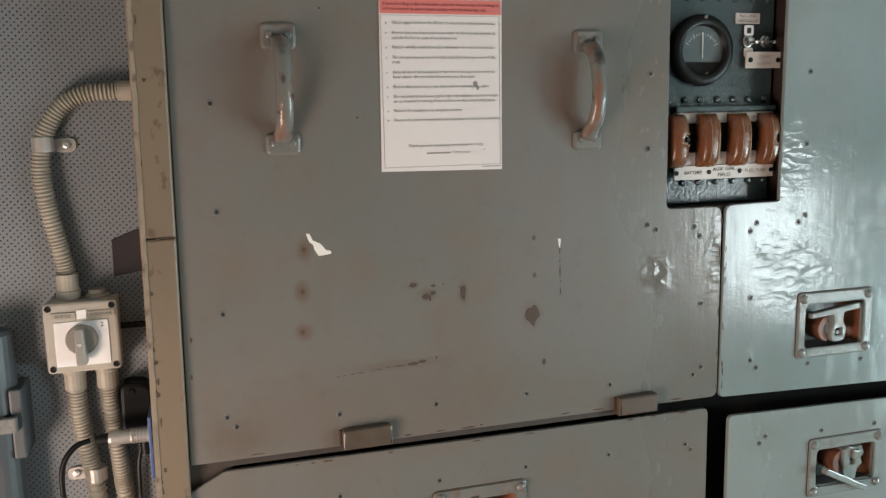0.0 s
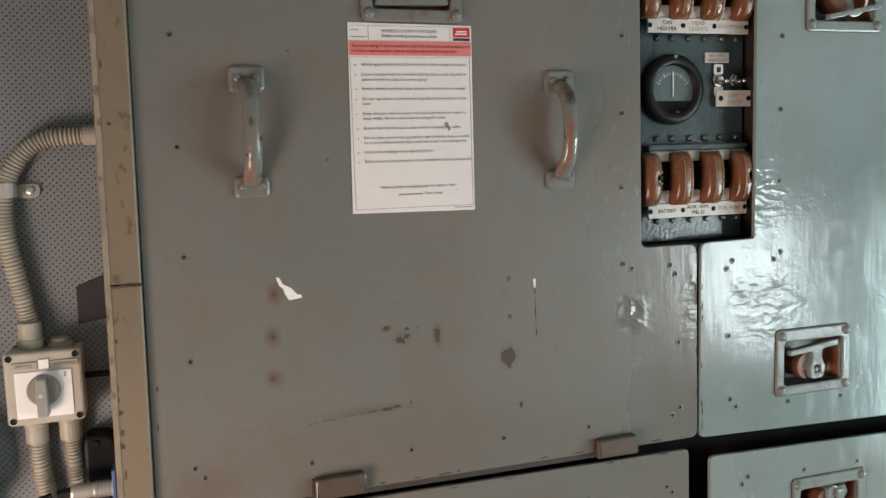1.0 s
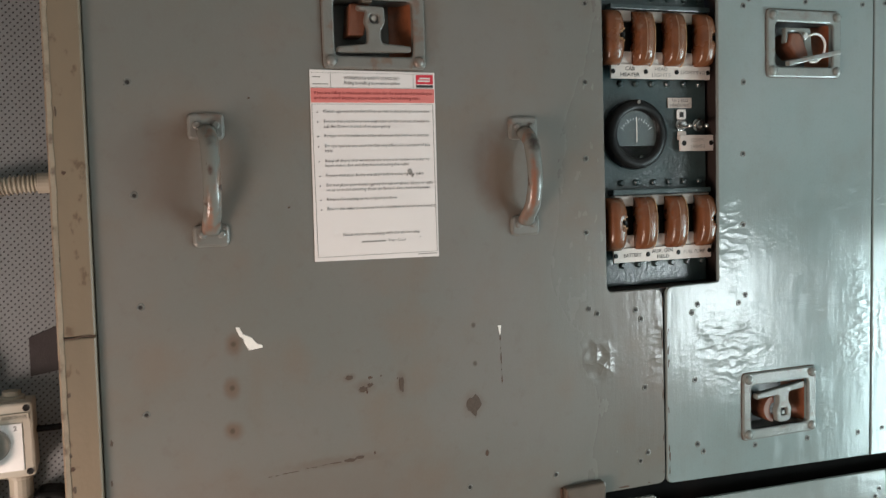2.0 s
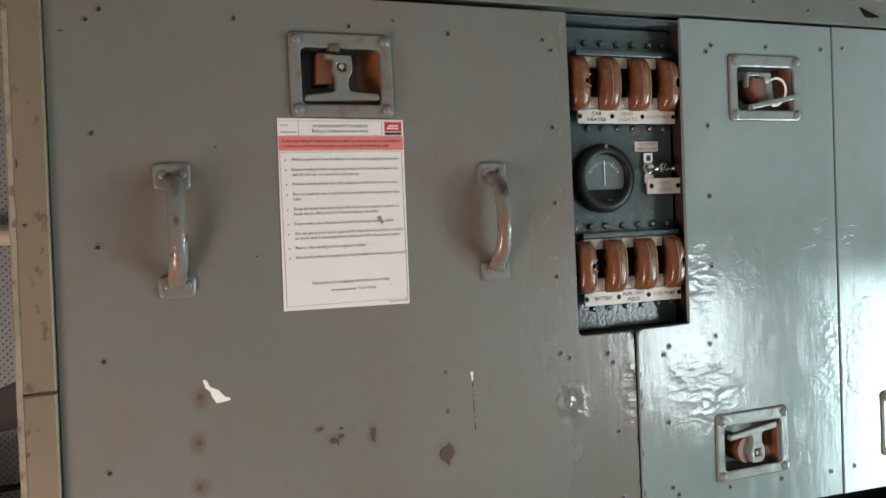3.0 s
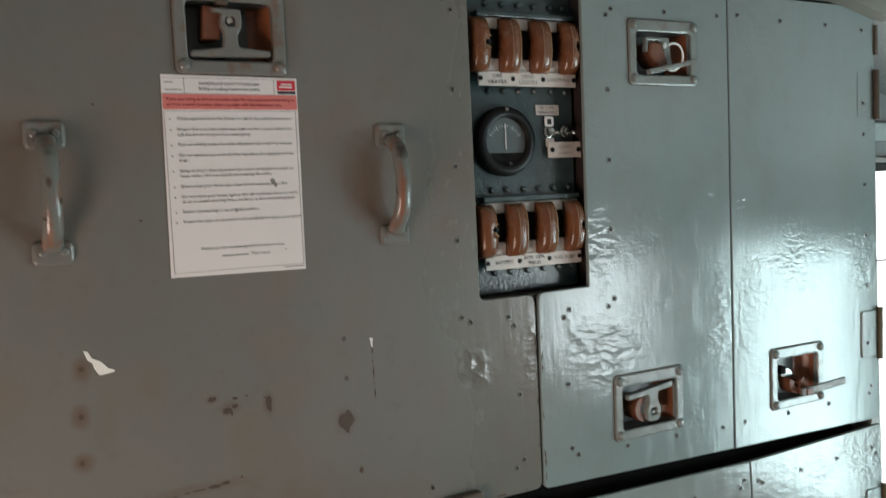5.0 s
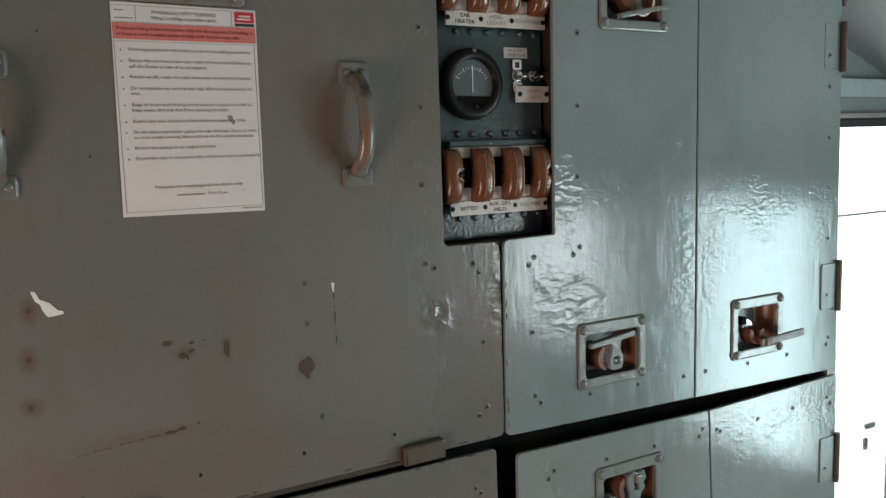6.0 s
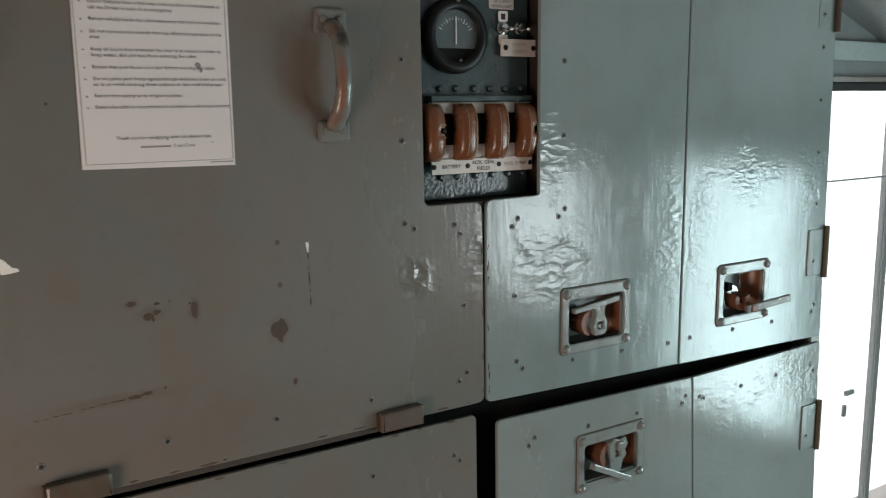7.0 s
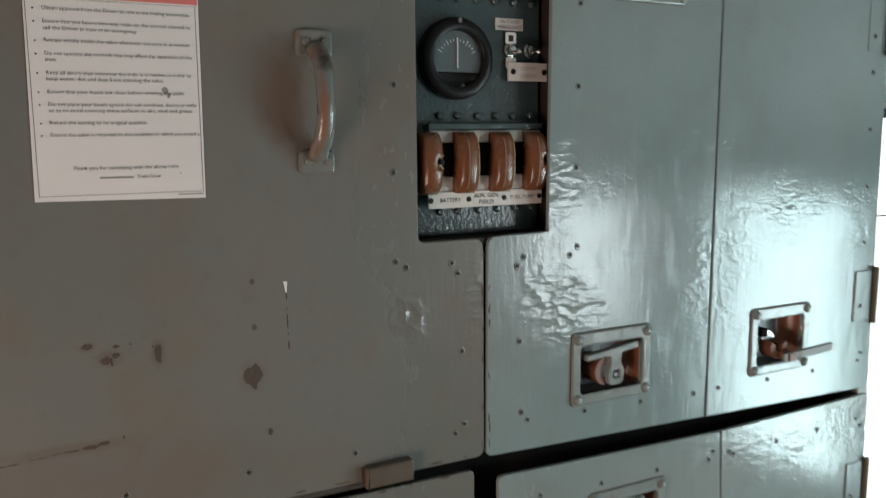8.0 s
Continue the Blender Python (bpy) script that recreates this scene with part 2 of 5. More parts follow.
FLAKE = simple("paper_scrap", (0.78, 0.75, 0.70), 0.7)
RED_BAND = simple("printed_red", (0.62, 0.17, 0.15), 0.5, var=0.1)
RED_MARK = simple("printed_deep_red", (0.55, 0.02, 0.04), 0.5, var=0.1)
PVC = simple("beige_conduit", (0.39, 0.36, 0.295), 0.42, var=0.3, scale=30)
BOXGREY = simple("beige_switch_box", (0.45, 0.415, 0.35), 0.4, var=0.25, scale=25)
WHITE = simple("white_label", (0.88, 0.88, 0.87), 0.25, var=0.05)
KNOB = simple("grey_knob", (0.27, 0.255, 0.225), 0.3, scale=40)
CLIPM = simple("galvanised_clip", (0.5, 0.48, 0.44), 0.38, 0.6, scale=60)
TAPE = simple("dark_tape", (0.035, 0.028, 0.03), 0.35, scale=70)
BLUE = simple("blue_plate", (0.06, 0.12, 0.3), 0.4, scale=60)
TIE = simple("white_cable_tie", (0.75, 0.75, 0.72), 0.4)
WINDOW_FRAME = simple("window_frame_grey", (0.32, 0.34, 0.34), 0.35, scale=30)
GASKET = simple("rubber_gasket", (0.03, 0.03, 0.032), 0.5)
DIAL = simple("meter_dial", (0.062, 0.08, 0.082), 0.5, scale=60)
DIAL_MARK = simple("dial_print", (0.55, 0.6, 0.6), 0.5)
PIPE = simple("grey_duct", (0.062, 0.07, 0.076), 0.4, scale=30)

mp = Mat("brown_post_paint", (0.185, 0.14, 0.095), 0.42)
mp.mix(mp.ramp(mp.noise(7, (1, 1, 0.4), 4), 0.35, 0.7, 0, 0.5), (0.13, 0.105, 0.075))
mp.mix(mp.ramp(mp.noise(42, (1, 1, 0.6), 5, shift=3), 0.60, 0.68, 0, 0.85), (0.10, 0.065, 0.04))
mp.bump(mp.noise(90), 0.0006)
POST = mp.done()
EDGE_WORN = simple("worn_cream_edge", (0.27, 0.21, 0.15), 0.5, var=0.6, scale=45, dirt=(0.10, 0.06, 0.04), bump=0.001)


def perforated(name, color, pitch, dot, axis_a, axis_b):
    """Sheet with a staggered grid of small holes."""
    m = Mat(name, color, 0.45)
    m.mix(m.ramp(m.noise(5), 0.3, 0.7, 0, 0.3), tuple(c * 0.75 for c in color))
    sep = m.n.new("ShaderNodeSeparateXYZ")
    m.l.new(m.pos, sep.inputs[0])
    a, b = sep.outputs[axis_a], sep.outputs[axis_b]
    u = m.math("DIVIDE", m.math("ADD", a, b), pitch)
    v = m.math("DIVIDE", m.math("SUBTRACT", a, b), pitch)
    du = m.math("SUBTRACT", m.math("FRACT", u), 0.5)
    dv = m.math("SUBTRACT", m.math("FRACT", v), 0.5)
    d = m.math("SQRT", m.math("ADD", m.math("MULTIPLY", du, du), m.math("MULTIPLY", dv, dv)))
    hole = m.ramp(d, dot, dot * 0.7)
    m.mix(hole, (0.03, 0.03, 0.032))
    m.bump(hole, -0.0012)
    m.bump(m.noise(120), 0.0003)
    return m.done()


PERF = perforated("perforated_wall_sheet", (0.22, 0.24, 0.255), 0.0100, 0.215, 0, 2)
PERF_CEIL = perforated("perforated_ceiling_sheet", (0.38, 0.385, 0.38), 0.010, 0.15, 0, 1)
WALL = simple("cab_wall_paint", (0.19, 0.18, 0.16), 0.5, scale=12)
FLOORM = simple("cab_floor_lino", (0.09, 0.08, 0.07), 0.5, scale=20)
# emissive white that stands in for the daylight outside
mp = Mat("daylight_glow", (0.9, 0.9, 0.9), 0.9)
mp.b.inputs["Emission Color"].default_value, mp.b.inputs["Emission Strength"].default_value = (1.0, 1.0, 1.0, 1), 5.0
DAY_GLOW = mp.done()
GROUND = simple("pale_ballast", (0.5, 0.48, 0.45), 0.9, scale=6, var=0.4)

# ---- mesh helpers ----
LOC = {}


def thing(name, loc, label, category, group="", kind=""):
    ob = new(name)
    ob.location = loc
    ob.empty_display_size = 0.05
    LOC[ob.name] = Vector(loc)
    return tagged(ob, label, category, group, kind)


def base_of(parent):
    return LOC[parent.name] if parent is not None else Vector((0, 0, 0))


def part(name, bm, material, parent, label=""):
    """One mesh object, built in world metres, under a thing or a part."""
    o = base_of(parent)
    for v in bm.verts:
        v.co -= o
    bmesh.ops.recalc_face_normals(bm, faces=bm.faces[:])
    me = bpy.data.meshes.new(name)
    bm.to_mesh(me)
    bm.free()
    me.materials.append(material)
    ob = new(name, me)
    ob.parent = parent
    LOC[ob.name] = o
    return tagged(ob, label)


def solo(name, bm, material, label, category, kind="", group=""):
    """A thing or a piece of the setting that is one mesh."""
    return tagged(part(name, bm, material, None), label, category, group, kind)


def smooth(ob):
    for p in ob.data.polygons:
        p.use_smooth = True
    return ob


def box(x0, x1, y0, y1, z0, z1, bevel=0.0, seg=2, bm=None):
    bm = bm or bmesh.new()
    vs = [bm.verts.new((x, y, z)) for x in (x0, x1) for y in (y0, y1) for z in (z0, z1)]
    fs = [bm.faces.new([vs[i] for i in q]) for q in ((0, 1, 3, 2), (4, 6, 7, 5), (0, 4, 5, 1), (2, 3, 7, 6), (0, 2, 6, 4), (1, 5, 7, 3))]
    if bevel:
        es = list({e for f in fs for e in f.edges})
        bmesh.ops.bevel(bm, geom=es, offset=bevel, segments=seg, affect="EDGES", profile=0.6)
    return bm


def rounded(pts, seg=5):
    """Corner points (x, z, radius) of a polygon to its rounded outline."""
    out = []
    for i, (x, z, r) in enumerate(pts):
        if r <= 0:
            out.append(Vector((x, z)))
            continue
        p, a, b = Vector((x, z)), Vector(pts[i - 1][:2]), Vector(pts[(i + 1) % len(pts)][:2])
        u, w = (a - p).normalized(), (b - p).normalized()
        t = min(r, 0.45 * (a - p).length, 0.45 * (b - p).length)
        for k in range(seg + 1):
            s = k / seg
            out.append((p + u * t) * (1 - s) ** 2 + p * 2 * s * (1 - s) + (p + w * t) * s ** 2)
    return out


def inset(loop, d):
    """The outline moved inwards by d, whichever way it turns."""
    area = sum(a.x * b.y - b.x * a.y for a, b in zip(loop, loop[1:] + loop[:1]))
    s, out = (1 if area > 0 else -1), []
    for i, p in enumerate(loop):
        a, b = loop[i - 1], loop[(i + 1) % len(loop)]
        n = Vector((0.0, 0.0))
        for q in (p - a, b - p):
            if q.length > 1e-9:
                q = q.normalized()
                n += Vector((-q.y, q.x))
        if n.length < 1e-6:
            out.append(p.copy())
            continue
        n.normalize()
        q = (b - p).normalized() if (b - p).length > 1e-9 else (p - a).normalized()
        c = max(0.5, abs(n.dot(Vector((-q.y, q.x)))))
        out.append(p + n * s * d / c)
    return out


def plate(outer, y0, y1, bevel=0.0015, holes=(), bm=None):
    """A sheet facing -y with a softened front rim and holes through it."""
    bm = bm or bmesh.new()
    rims = []
    for k, loop in enumerate([outer, *holes]):
        d = bevel if k == 0 else -bevel
        rims.append((inset(loop, d), inset(loop, d * 0.3), loop))
    front, back = [], []
    for a, m, c in rims:
        rings = []
        for lp, y in ((a, y0), (m, y0 + bevel * 0.35), (c, y0 + bevel), (c, y1)):
            rings.append([bm.verts.new((p.x, y, p.y)) for p in lp])
        n = len(a)
        for r0, r1 in zip(rings, rings[1:]):
            for i in range(n):
                bm.faces.new((r0[i], r0[(i + 1) % n], r1[(i + 1) % n], r1[i]))
        front.append(rings[0])
        back.append(rings[-1])
    for group in (front, back):
        es = []
        for ring in group:
            for i in range(len(ring)):
                e = bm.edges.get((ring[i], ring[(i + 1) % len(ring)]))
                es.append(e)
        bmesh.ops.triangle_fill(bm, use_beauty=True, use_dissolve=False, edges=es)
    return bm


def rect(x0, x1, z0, z1, r=0.0, seg=4):
    return rounded([(x0, z0, r), (x1, z0, r), (x1, z1, r), (x0, z1, r)], seg)


def lathe(profile, c, axis="y", n=24, bm=None):
    """Turned shape: (radius, offset along the axis) pairs from one end to the other."""
    bm = bm or bmesh.new()
    c, rings = Vector(c), []
    for r, o in profile:
        ring = []
        for k in range(n):
            a = 2 * math.pi * k / n
            u, w = r * math.cos(a), r * math.sin(a)
            d = {"y": (u, o, w), "x": (o, u, w), "z": (u, w, o)}[axis]
            ring.append(bm.verts.new(c + Vector(d)))
        rings.append(ring)
    for r0, r1 in zip(rings, rings[1:]):
        for k in range(n):
            bm.faces.new((r0[k], r0[(k + 1) % n], r1[(k + 1) % n], r1[k]))
    bm.faces.new(rings[0]), bm.faces.new(rings[-1])
    return bm


def spline(points, step):
    """Points along a smooth curve through the given ones."""
    pts = [Vector(p) for p in points]
    pts = [pts[0] * 2 - pts[1], *pts, pts[-1] * 2 - pts[-2]]
    out = []
    for i in range(1, len(pts) - 2):
        a, b, c, d = pts[i - 1:i + 3]
        n = max(2, int((c - b).length / step))
        for k in range(n):
            t = k / n
            out.append(0.5 * (2 * b + (c - a) * t + (2 * a - 5 * b + 4 * c - d) * t * t + (3 * b - a - 3 * c + d) * t ** 3))
    out.append(pts[-2])
    return out


def sweep(points, radius, n=12, flat=1.0, bm=None, side=(0, 1, 0)):
    """A tube along points; radius is a number or a function of the index."""
    bm = bm or bmesh.new()
    rings = []
    for i, p in enumerate(points):
        t = (points[min(i + 1, len(points) - 1)] - points[max(i - 1, 0)]).normalized()
        u = t.cross(Vector(side))
        u = (u if u.length > 1e-4 else t.cross(Vector((1, 0, 0)))).normalized()
        w = t.cross(u).normalized()
        r = radius(i) if callable(radius) else radius
        rings.append([bm.verts.new(p + u * r * math.cos(2 * math.pi * k / n) + w * r * flat * math.sin(2 * math.pi * k / n)) for k in range(n)])
    for r0, r1 in zip(rings, rings[1:]):
        for k in range(n):
            bm.faces.new((r0[k], r0[(k + 1) % n], r1[(k + 1) % n], r1[k]))
    bm.faces.new(rings[0]), bm.faces.new(rings[-1])
    return bm


def lettering(text, x, z, y, parent, material, width=None, height=None, align="LEFT", bold=0.0, name="lettering"):
    """Words as a thin mesh facing -y; x, z at the baseline's start or middle."""
    cu = bpy.data.curves.new("words", "FONT")
    cu.body, cu.align_x, cu.size, cu.extrude, cu.offset = text, align, 1.0, 0.0, bold
    cu.resolution_u = 2
    tmp = bpy.data.objects.new("words", cu)
    scene.collection.objects.link(tmp)
    dg = bpy.context.evaluated_depsgraph_get()
    me = bpy.data.meshes.new_from_object(tmp.evaluated_get(dg))
    bpy.data.objects.remove(tmp)
    bpy.data.curves.remove(cu)
    xs = [v.co.x for v in me.vertices]
    w = (max(xs) - min(xs)) or 1
    sz = (height / 0.72) if height else width / w
    sx = width / w if width else sz
    o = base_of(parent)
    for v in me.vertices:
        v.co = Vector((x + v.co.x * sx, y, z + v.co.y * sz)) - o
    me.materials.clear()
    me.materials.append(material)
    me.name = name
    ob = new(name, me)
    ob.parent = parent
    LOC[ob.name] = o
    return ob


def shared(name, me, parent, loc, turn=0.0):
    ob = new(name, me)
    ob.parent = parent
    ob.location = Vector(loc) - base_of(parent)
    ob.rotation_euler = (0, turn, 0)
    return ob


def mesh_of(bm, *materials):
    bmesh.ops.recalc_face_normals(bm, faces=bm.faces[:])
    me = bpy.data.meshes.new("piece")
    bm.to_mesh(me)
    bm.free()
    for m in materials:
        me.materials.append(m)
    return me


def screw_mesh():
    """Countersunk screw sunk under paint: a dished ring with a dark socket."""
    bm = lathe([(0.0062, 0.001), (0.0058, -0.0006), (0.0044, -0.0010), (0.0034, 0.0002), (0.0030, 0.0004)], (0, 0, 0), n=14)
    n0 = len(bm.faces)
    lathe([(0.0032, 0.0002), (0.0030, -0.0003)], (0.0003, 0, 0.0002), n=8, bm=bm)
    bm.faces.ensure_lookup_table()
    for f in bm.faces[n0:]:
        f.material_index = 1
    return mesh_of(bm, STEEL, HOLE)


SCREW = screw_mesh()
DOME_PROFILE = [(0.0092, 0.001), (0.0092, -0.002), (0.0078, -0.0052), (0.0045, -0.0072), (0.001, -0.0078)]
DOME, DOME_DULL = [mesh_of(lathe(DOME_PROFILE, (0, 0, 0), n=18), m) for m in (PAINT_FIT, PAINT_FIT_DULL)]
for poly in [*DOME.polygons, *DOME_DULL.polygons]:
    poly.use_smooth = True

# ---- the setting ----
ROOF_X, ROOF_TOP, ROOF_K = 0.595, 2.065, 0.116


def roof_z(x):
    return ROOF_TOP - ROOF_K * (x - ROOF_X) ** 2


def arch(x0, x1, y0, y1, low, high, n=40):
    """A curved band under the roof: from low to high above the roof line."""
    bm = bmesh.new()
    rows = []
    for i in range(n + 1):
        x = x0 + (x1 - x0) * i / n
        rows.append([bm.verts.new((x, y, roof_z(x) + h)) for y, h in ((y0, low), (y1, low), (y1, high), (y0, high))])
    for a, b in zip(rows, rows[1:]):
        for k in range(4):
            bm.faces.new((a[k], a[(k + 1) % 4], b[(k + 1) % 4], b[k]))
    bm.faces.new(rows[0]), bm.faces.new(rows[-1])
    return bm


solo("ground", box(-400, 400, -400, 400, -0.16, -0.062), GROUND, "pale sunlit ballast ground outside the cab", "ground", "structure")
# glowing sheet added close behind the door opening in place of a lit view
solo("backdrop", box(1.3, 7.0, 0.62, 0.64, -0.06, 3.0), DAY_GLOW, "glowing white sheet standing in for blown-out daylight outside the door", "backdrop", "structure")
solo("floor", box(SIDE_L, SIDE_R, FRONT, BULK, -0.06, 0.0), FLOORM, "dark worn cab floor", "floor", "structure")
solo("ceiling", arch(SIDE_L - 0.1, SIDE_R + 0.1, FRONT - 0.1, BULK + 0.01, 0.018, 0.05), PERF_CEIL, "white perforated curved ceiling sheet", "ceiling", "structure")
bm = arch(-0.5, 1.64, -0.040, 0.003, -0.027, 0.018, 60)
bmesh.ops.bevel(bm, geom=[e for e in bm.edges if abs(e.verts[0].co.x - e.verts[1].co.x) > 0.01], offset=0.012, segments=3, affect="EDGES", profile=0.5)
solo("trim", bm, MOULDING, "cream painted moulding along the curved roof line", "trim", "structure")


def wall_with(name, axis, at, thick, a0, a1, z0, z1, holes, label, material=None):
    """A wall across x or y with openings (a0, a1, z0, z1) right through it."""
    bm = plate(rect(a0, a1, z0, z1), 0, thick, 0.001, [rect(*h, r=0.03) for h in holes])
    for v in bm.verts:
        a, d, z = v.co
        v.co = (a, at + d, z) if axis == "y" else (at + d, a, z)
    return solo(name, bm, material or WALL, label, "wall", "structure")


wall_with("wall_right", "x", SIDE_R, 0.08, FRONT, BULK, -0.06, 2.06, [(-1.60, -0.94, 0.1, 1.26), (-3.16, -2.28, 0.40, 1.18)], "painted steel cab side wall with window openings")
wall_with("wall_left", "x", SIDE_L - 0.08, 0.08, FRONT, BULK, -0.06, 2.06, [(-1.52, -0.58, 0.13, 0.87)], "painted steel cab side wall with a window opening")
wall_with("wall_front", "y", FRONT - 0.08, 0.08, SIDE_L - 0.08, SIDE_R + 0.08, -0.06, 2.12, [], "painted steel cab front wall")
wall_with("wall_bulkhead", "y", BULK, 0.02, 1.626, SIDE_R + 0.08, -0.06, 2.09, [(1.70, 2.476, 0.06, 1.572), (2.500, 2.82, 0.06, 1.43)], "painted bulkhead with a bright glazed door opening", WINDOW_FRAME)
wall_with("wall_rear", "y", 0.10, 0.05, SIDE_L - 0.08, -0.36, -0.06, 2.09, [], "grey perforated acoustic wall sheet", PERF)
solo("trim_window_head", box(1.68, SIDE_R, BULK - 0.03, BULK - 0.001, 1.650, 1.706, 0.003), simple("pale_rail", (0.5, 0.58, 0.57), 0.4), "pale painted rail above the bulkhead window", "trim", "structure")
solo("trim_window_ledge", box(1.68, SIDE_R, BULK - 0.025, BULK - 0.002, 1.587, 1.602, 0.003), BRIGHT, "thin bright ledge over the window", "trim", "structure")
solo("trim_window_gasket", box(1.70, SIDE_R, BULK - 0.015, BULK + 0.01, 1.560, 1.586, 0.004), GASKET, "black rubber gasket at the window head", "trim", "structure")
solo("trim_window_post", box(2.476, 2.500, BULK - 0.006, BULK - 0.001, 0.0, 1.559, 0.001), WINDOW_FRAME, "dark upright between the window panes", "trim", "structure")

solo("trim_glazing_bar", box(1.70, 2.476, BULK - 0.004, BULK + 0.004, 1.284, 1.289), WINDOW_FRAME, "thin glazing bar across the bright door", "trim", "structure")
CLEAR = bpy.data.materials.new("clear_door_glass")
CLEAR.use_nodes = True
gb = CLEAR.node_tree.nodes["Principled BSDF"]
gb.inputs["Transmission Weight"].default_value, gb.inputs["Roughness"].default_value, gb.inputs["IOR"].default_value = 1.0, 0.0, 1.05
pane = solo("window_pane", box(1.66, 2.477, BULK + 0.006, BULK + 0.010, 0.05, 1.2835), CLEAR, "clear lower pane of the bright door", "window", "structure")
pane.visible_shadow = False
catch = thing("window_catch", (2.35, BULK, 0.48), "pale grey two-piece catch on the door glass", "catch")
part("catch_lever", box(2.325, 2.372, BULK - 0.006, BULK + 0.006, 0.562, 0.578, 0.003), WINDOW_FRAME, catch)
part("catch_keeper", box(2.320, 2.336, BULK - 0.004, BULK + 0.006, 0.490, 0.530, 0.003), WINDOW_FRAME, catch)

# ---- the equipment locker ----
SEAM_BROWN = simple("dark_seam_rust", (0.042, 0.031, 0.024), 0.6, var=0.5, scale=60)
BROWNISH = simple("brown_grey_paint", (0.092, 0.070, 0.052), 0.3, var=0.5, scale=40, dirt=(0.09, 0.05, 0.03))
locker = thing("equipment_locker", (0.67, 0.175, 0.0), "grey painted steel equipment locker across the cab bulkhead", "locker")
# frame, left side and back coloured near-black as the shade behind the doors
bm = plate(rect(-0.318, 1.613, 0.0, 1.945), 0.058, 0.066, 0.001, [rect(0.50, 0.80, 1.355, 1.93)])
part("front_frame", bm, DARK, locker, "inner frame behind the doors, near-black for the shade in the gaps")
part("side_panel", box(1.614, 1.6255, 0.009, 0.35, 0.0, 1.95, 0.003), PAINT_FRAME, locker)
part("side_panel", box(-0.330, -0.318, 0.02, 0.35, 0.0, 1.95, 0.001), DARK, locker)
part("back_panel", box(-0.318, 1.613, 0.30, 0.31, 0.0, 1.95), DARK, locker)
bm = bmesh.new()
top = [(-0.42 + 2.05 * i / 30) for i in range(31)]
loop = [Vector((top[0], 1.951)), Vector((top[-1], 1.951))] + [Vector((x, roof_z(x) + 0.01)) for x in reversed(top)]
part("header_panel", plate(loop, 0.004, 0.05, 0.002), HEADER, locker, "grey-green header panel above the doors")
part("header_hole", plate(rounded([(1.232, 1.991, 0.003), (1.262, 1.981, 0.004), (1.290, 1.972, 0.004), (1.268, 1.969, 0.006), (1.246, 1.971, 0.005)]), 0.0015, 0.006, 0.0004), DARK, locker, "ragged dark hole beside the moulding")
for x, z in ((0.95, 1.985), (1.09, 1.975), (1.42, 1.955), (0.22, 1.985), (-0.12, 1.975)):
    shared("screw", SCREW, locker, (x, 0.004, z))
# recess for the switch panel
part("recess_side", box(0.787, 0.795, 0.008, 0.075, 1.36, 1.94), DARKBROWN, locker, "brown recess side, darkened for the shade inside")
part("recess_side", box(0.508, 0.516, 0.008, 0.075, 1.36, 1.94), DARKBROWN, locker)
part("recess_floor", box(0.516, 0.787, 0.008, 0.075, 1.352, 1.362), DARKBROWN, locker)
part("recess_top", box(0.516, 0.787, 0.02, 0.075, 1.932, 1.942), PANEL_GREEN, locker)

part("sill_rail", box(-0.300, 0.43, 0.006, 0.02, 0.9825, 0.9935, 0.001), SEAM_BROWN, locker, "dark rusty rail behind the seam")
EDGE_GREY = simple("chipped_grey_edge", (0.27, 0.275, 0.255), 0.35, var=0.4, scale=45, dirt=(0.12, 0.075, 0.05), bump=0.001)
part("corner_filler", box(-0.336, -0.262, 0.012, 0.02, 0.90, 0.990, 0.001), simple("dark_brown_filler", (0.05, 0.036, 0.028), 0.6, var=0.5, scale=50), locker, "dark brown filler behind the cut-off corner")
# worn edge of the locker's right side
rng = random.Random(4)
bm = bmesh.new()
rows, nz = [], 90
for i in range(nz + 1):
    z = 0.02 + 1.9 * i / nz
    w = 1.6315 + 0.002 * noise.noise(Vector((0, 0, z * 22))) + 0.0015 * rng.random() + 0.025 * max(0.0, 1.56 - z)
    rows.append([bm.verts.new(p) for p in ((1.616, 0.0072, z), (w, 0.0072 - 0.002 * rng.random(), z), (w, 0.012, z), (1.616, 0.012, z))])
for a, b in zip(rows, rows[1:]):
    for k in range(4):
        bm.faces.new((a[k], a[(k + 1) % 4], b[(k + 1) % 4], b[k]))
part("edge_strip", bm, EDGE_GREY, locker, "edge strip with chipped uneven paint")

part("edge_bracket", box(1.620, 1.630, -0.006, 0.004, 1.835, 1.905, 0.003), BROWNISH, locker, "dark rusty bracket at the outer edge")

# post beside the locker, in two lengths
post = thing("corner_post", (-0.345, 0.04, 0.0), "tan painted corner post with chipped worn edges beside the locker", "post")


def lean(x, z):
    return x - 0.0135 * (1.70 - z)


for z0, z1, dx in ((0.0, 1.362, 0.0), (1.364, 1.962, 0.0)):
    lp = [Vector((lean(-0.366 + dx, z0), z0)), Vector((lean(-0.3185, z0), z0)), Vector((lean(-0.3185, z1), z1)), Vector((lean(-0.366 + dx, z1), z1))]
    part("post_face", plate(lp, -0.012, 0.10, 0.003), POST, post)
bm = bmesh.new()
rows = []
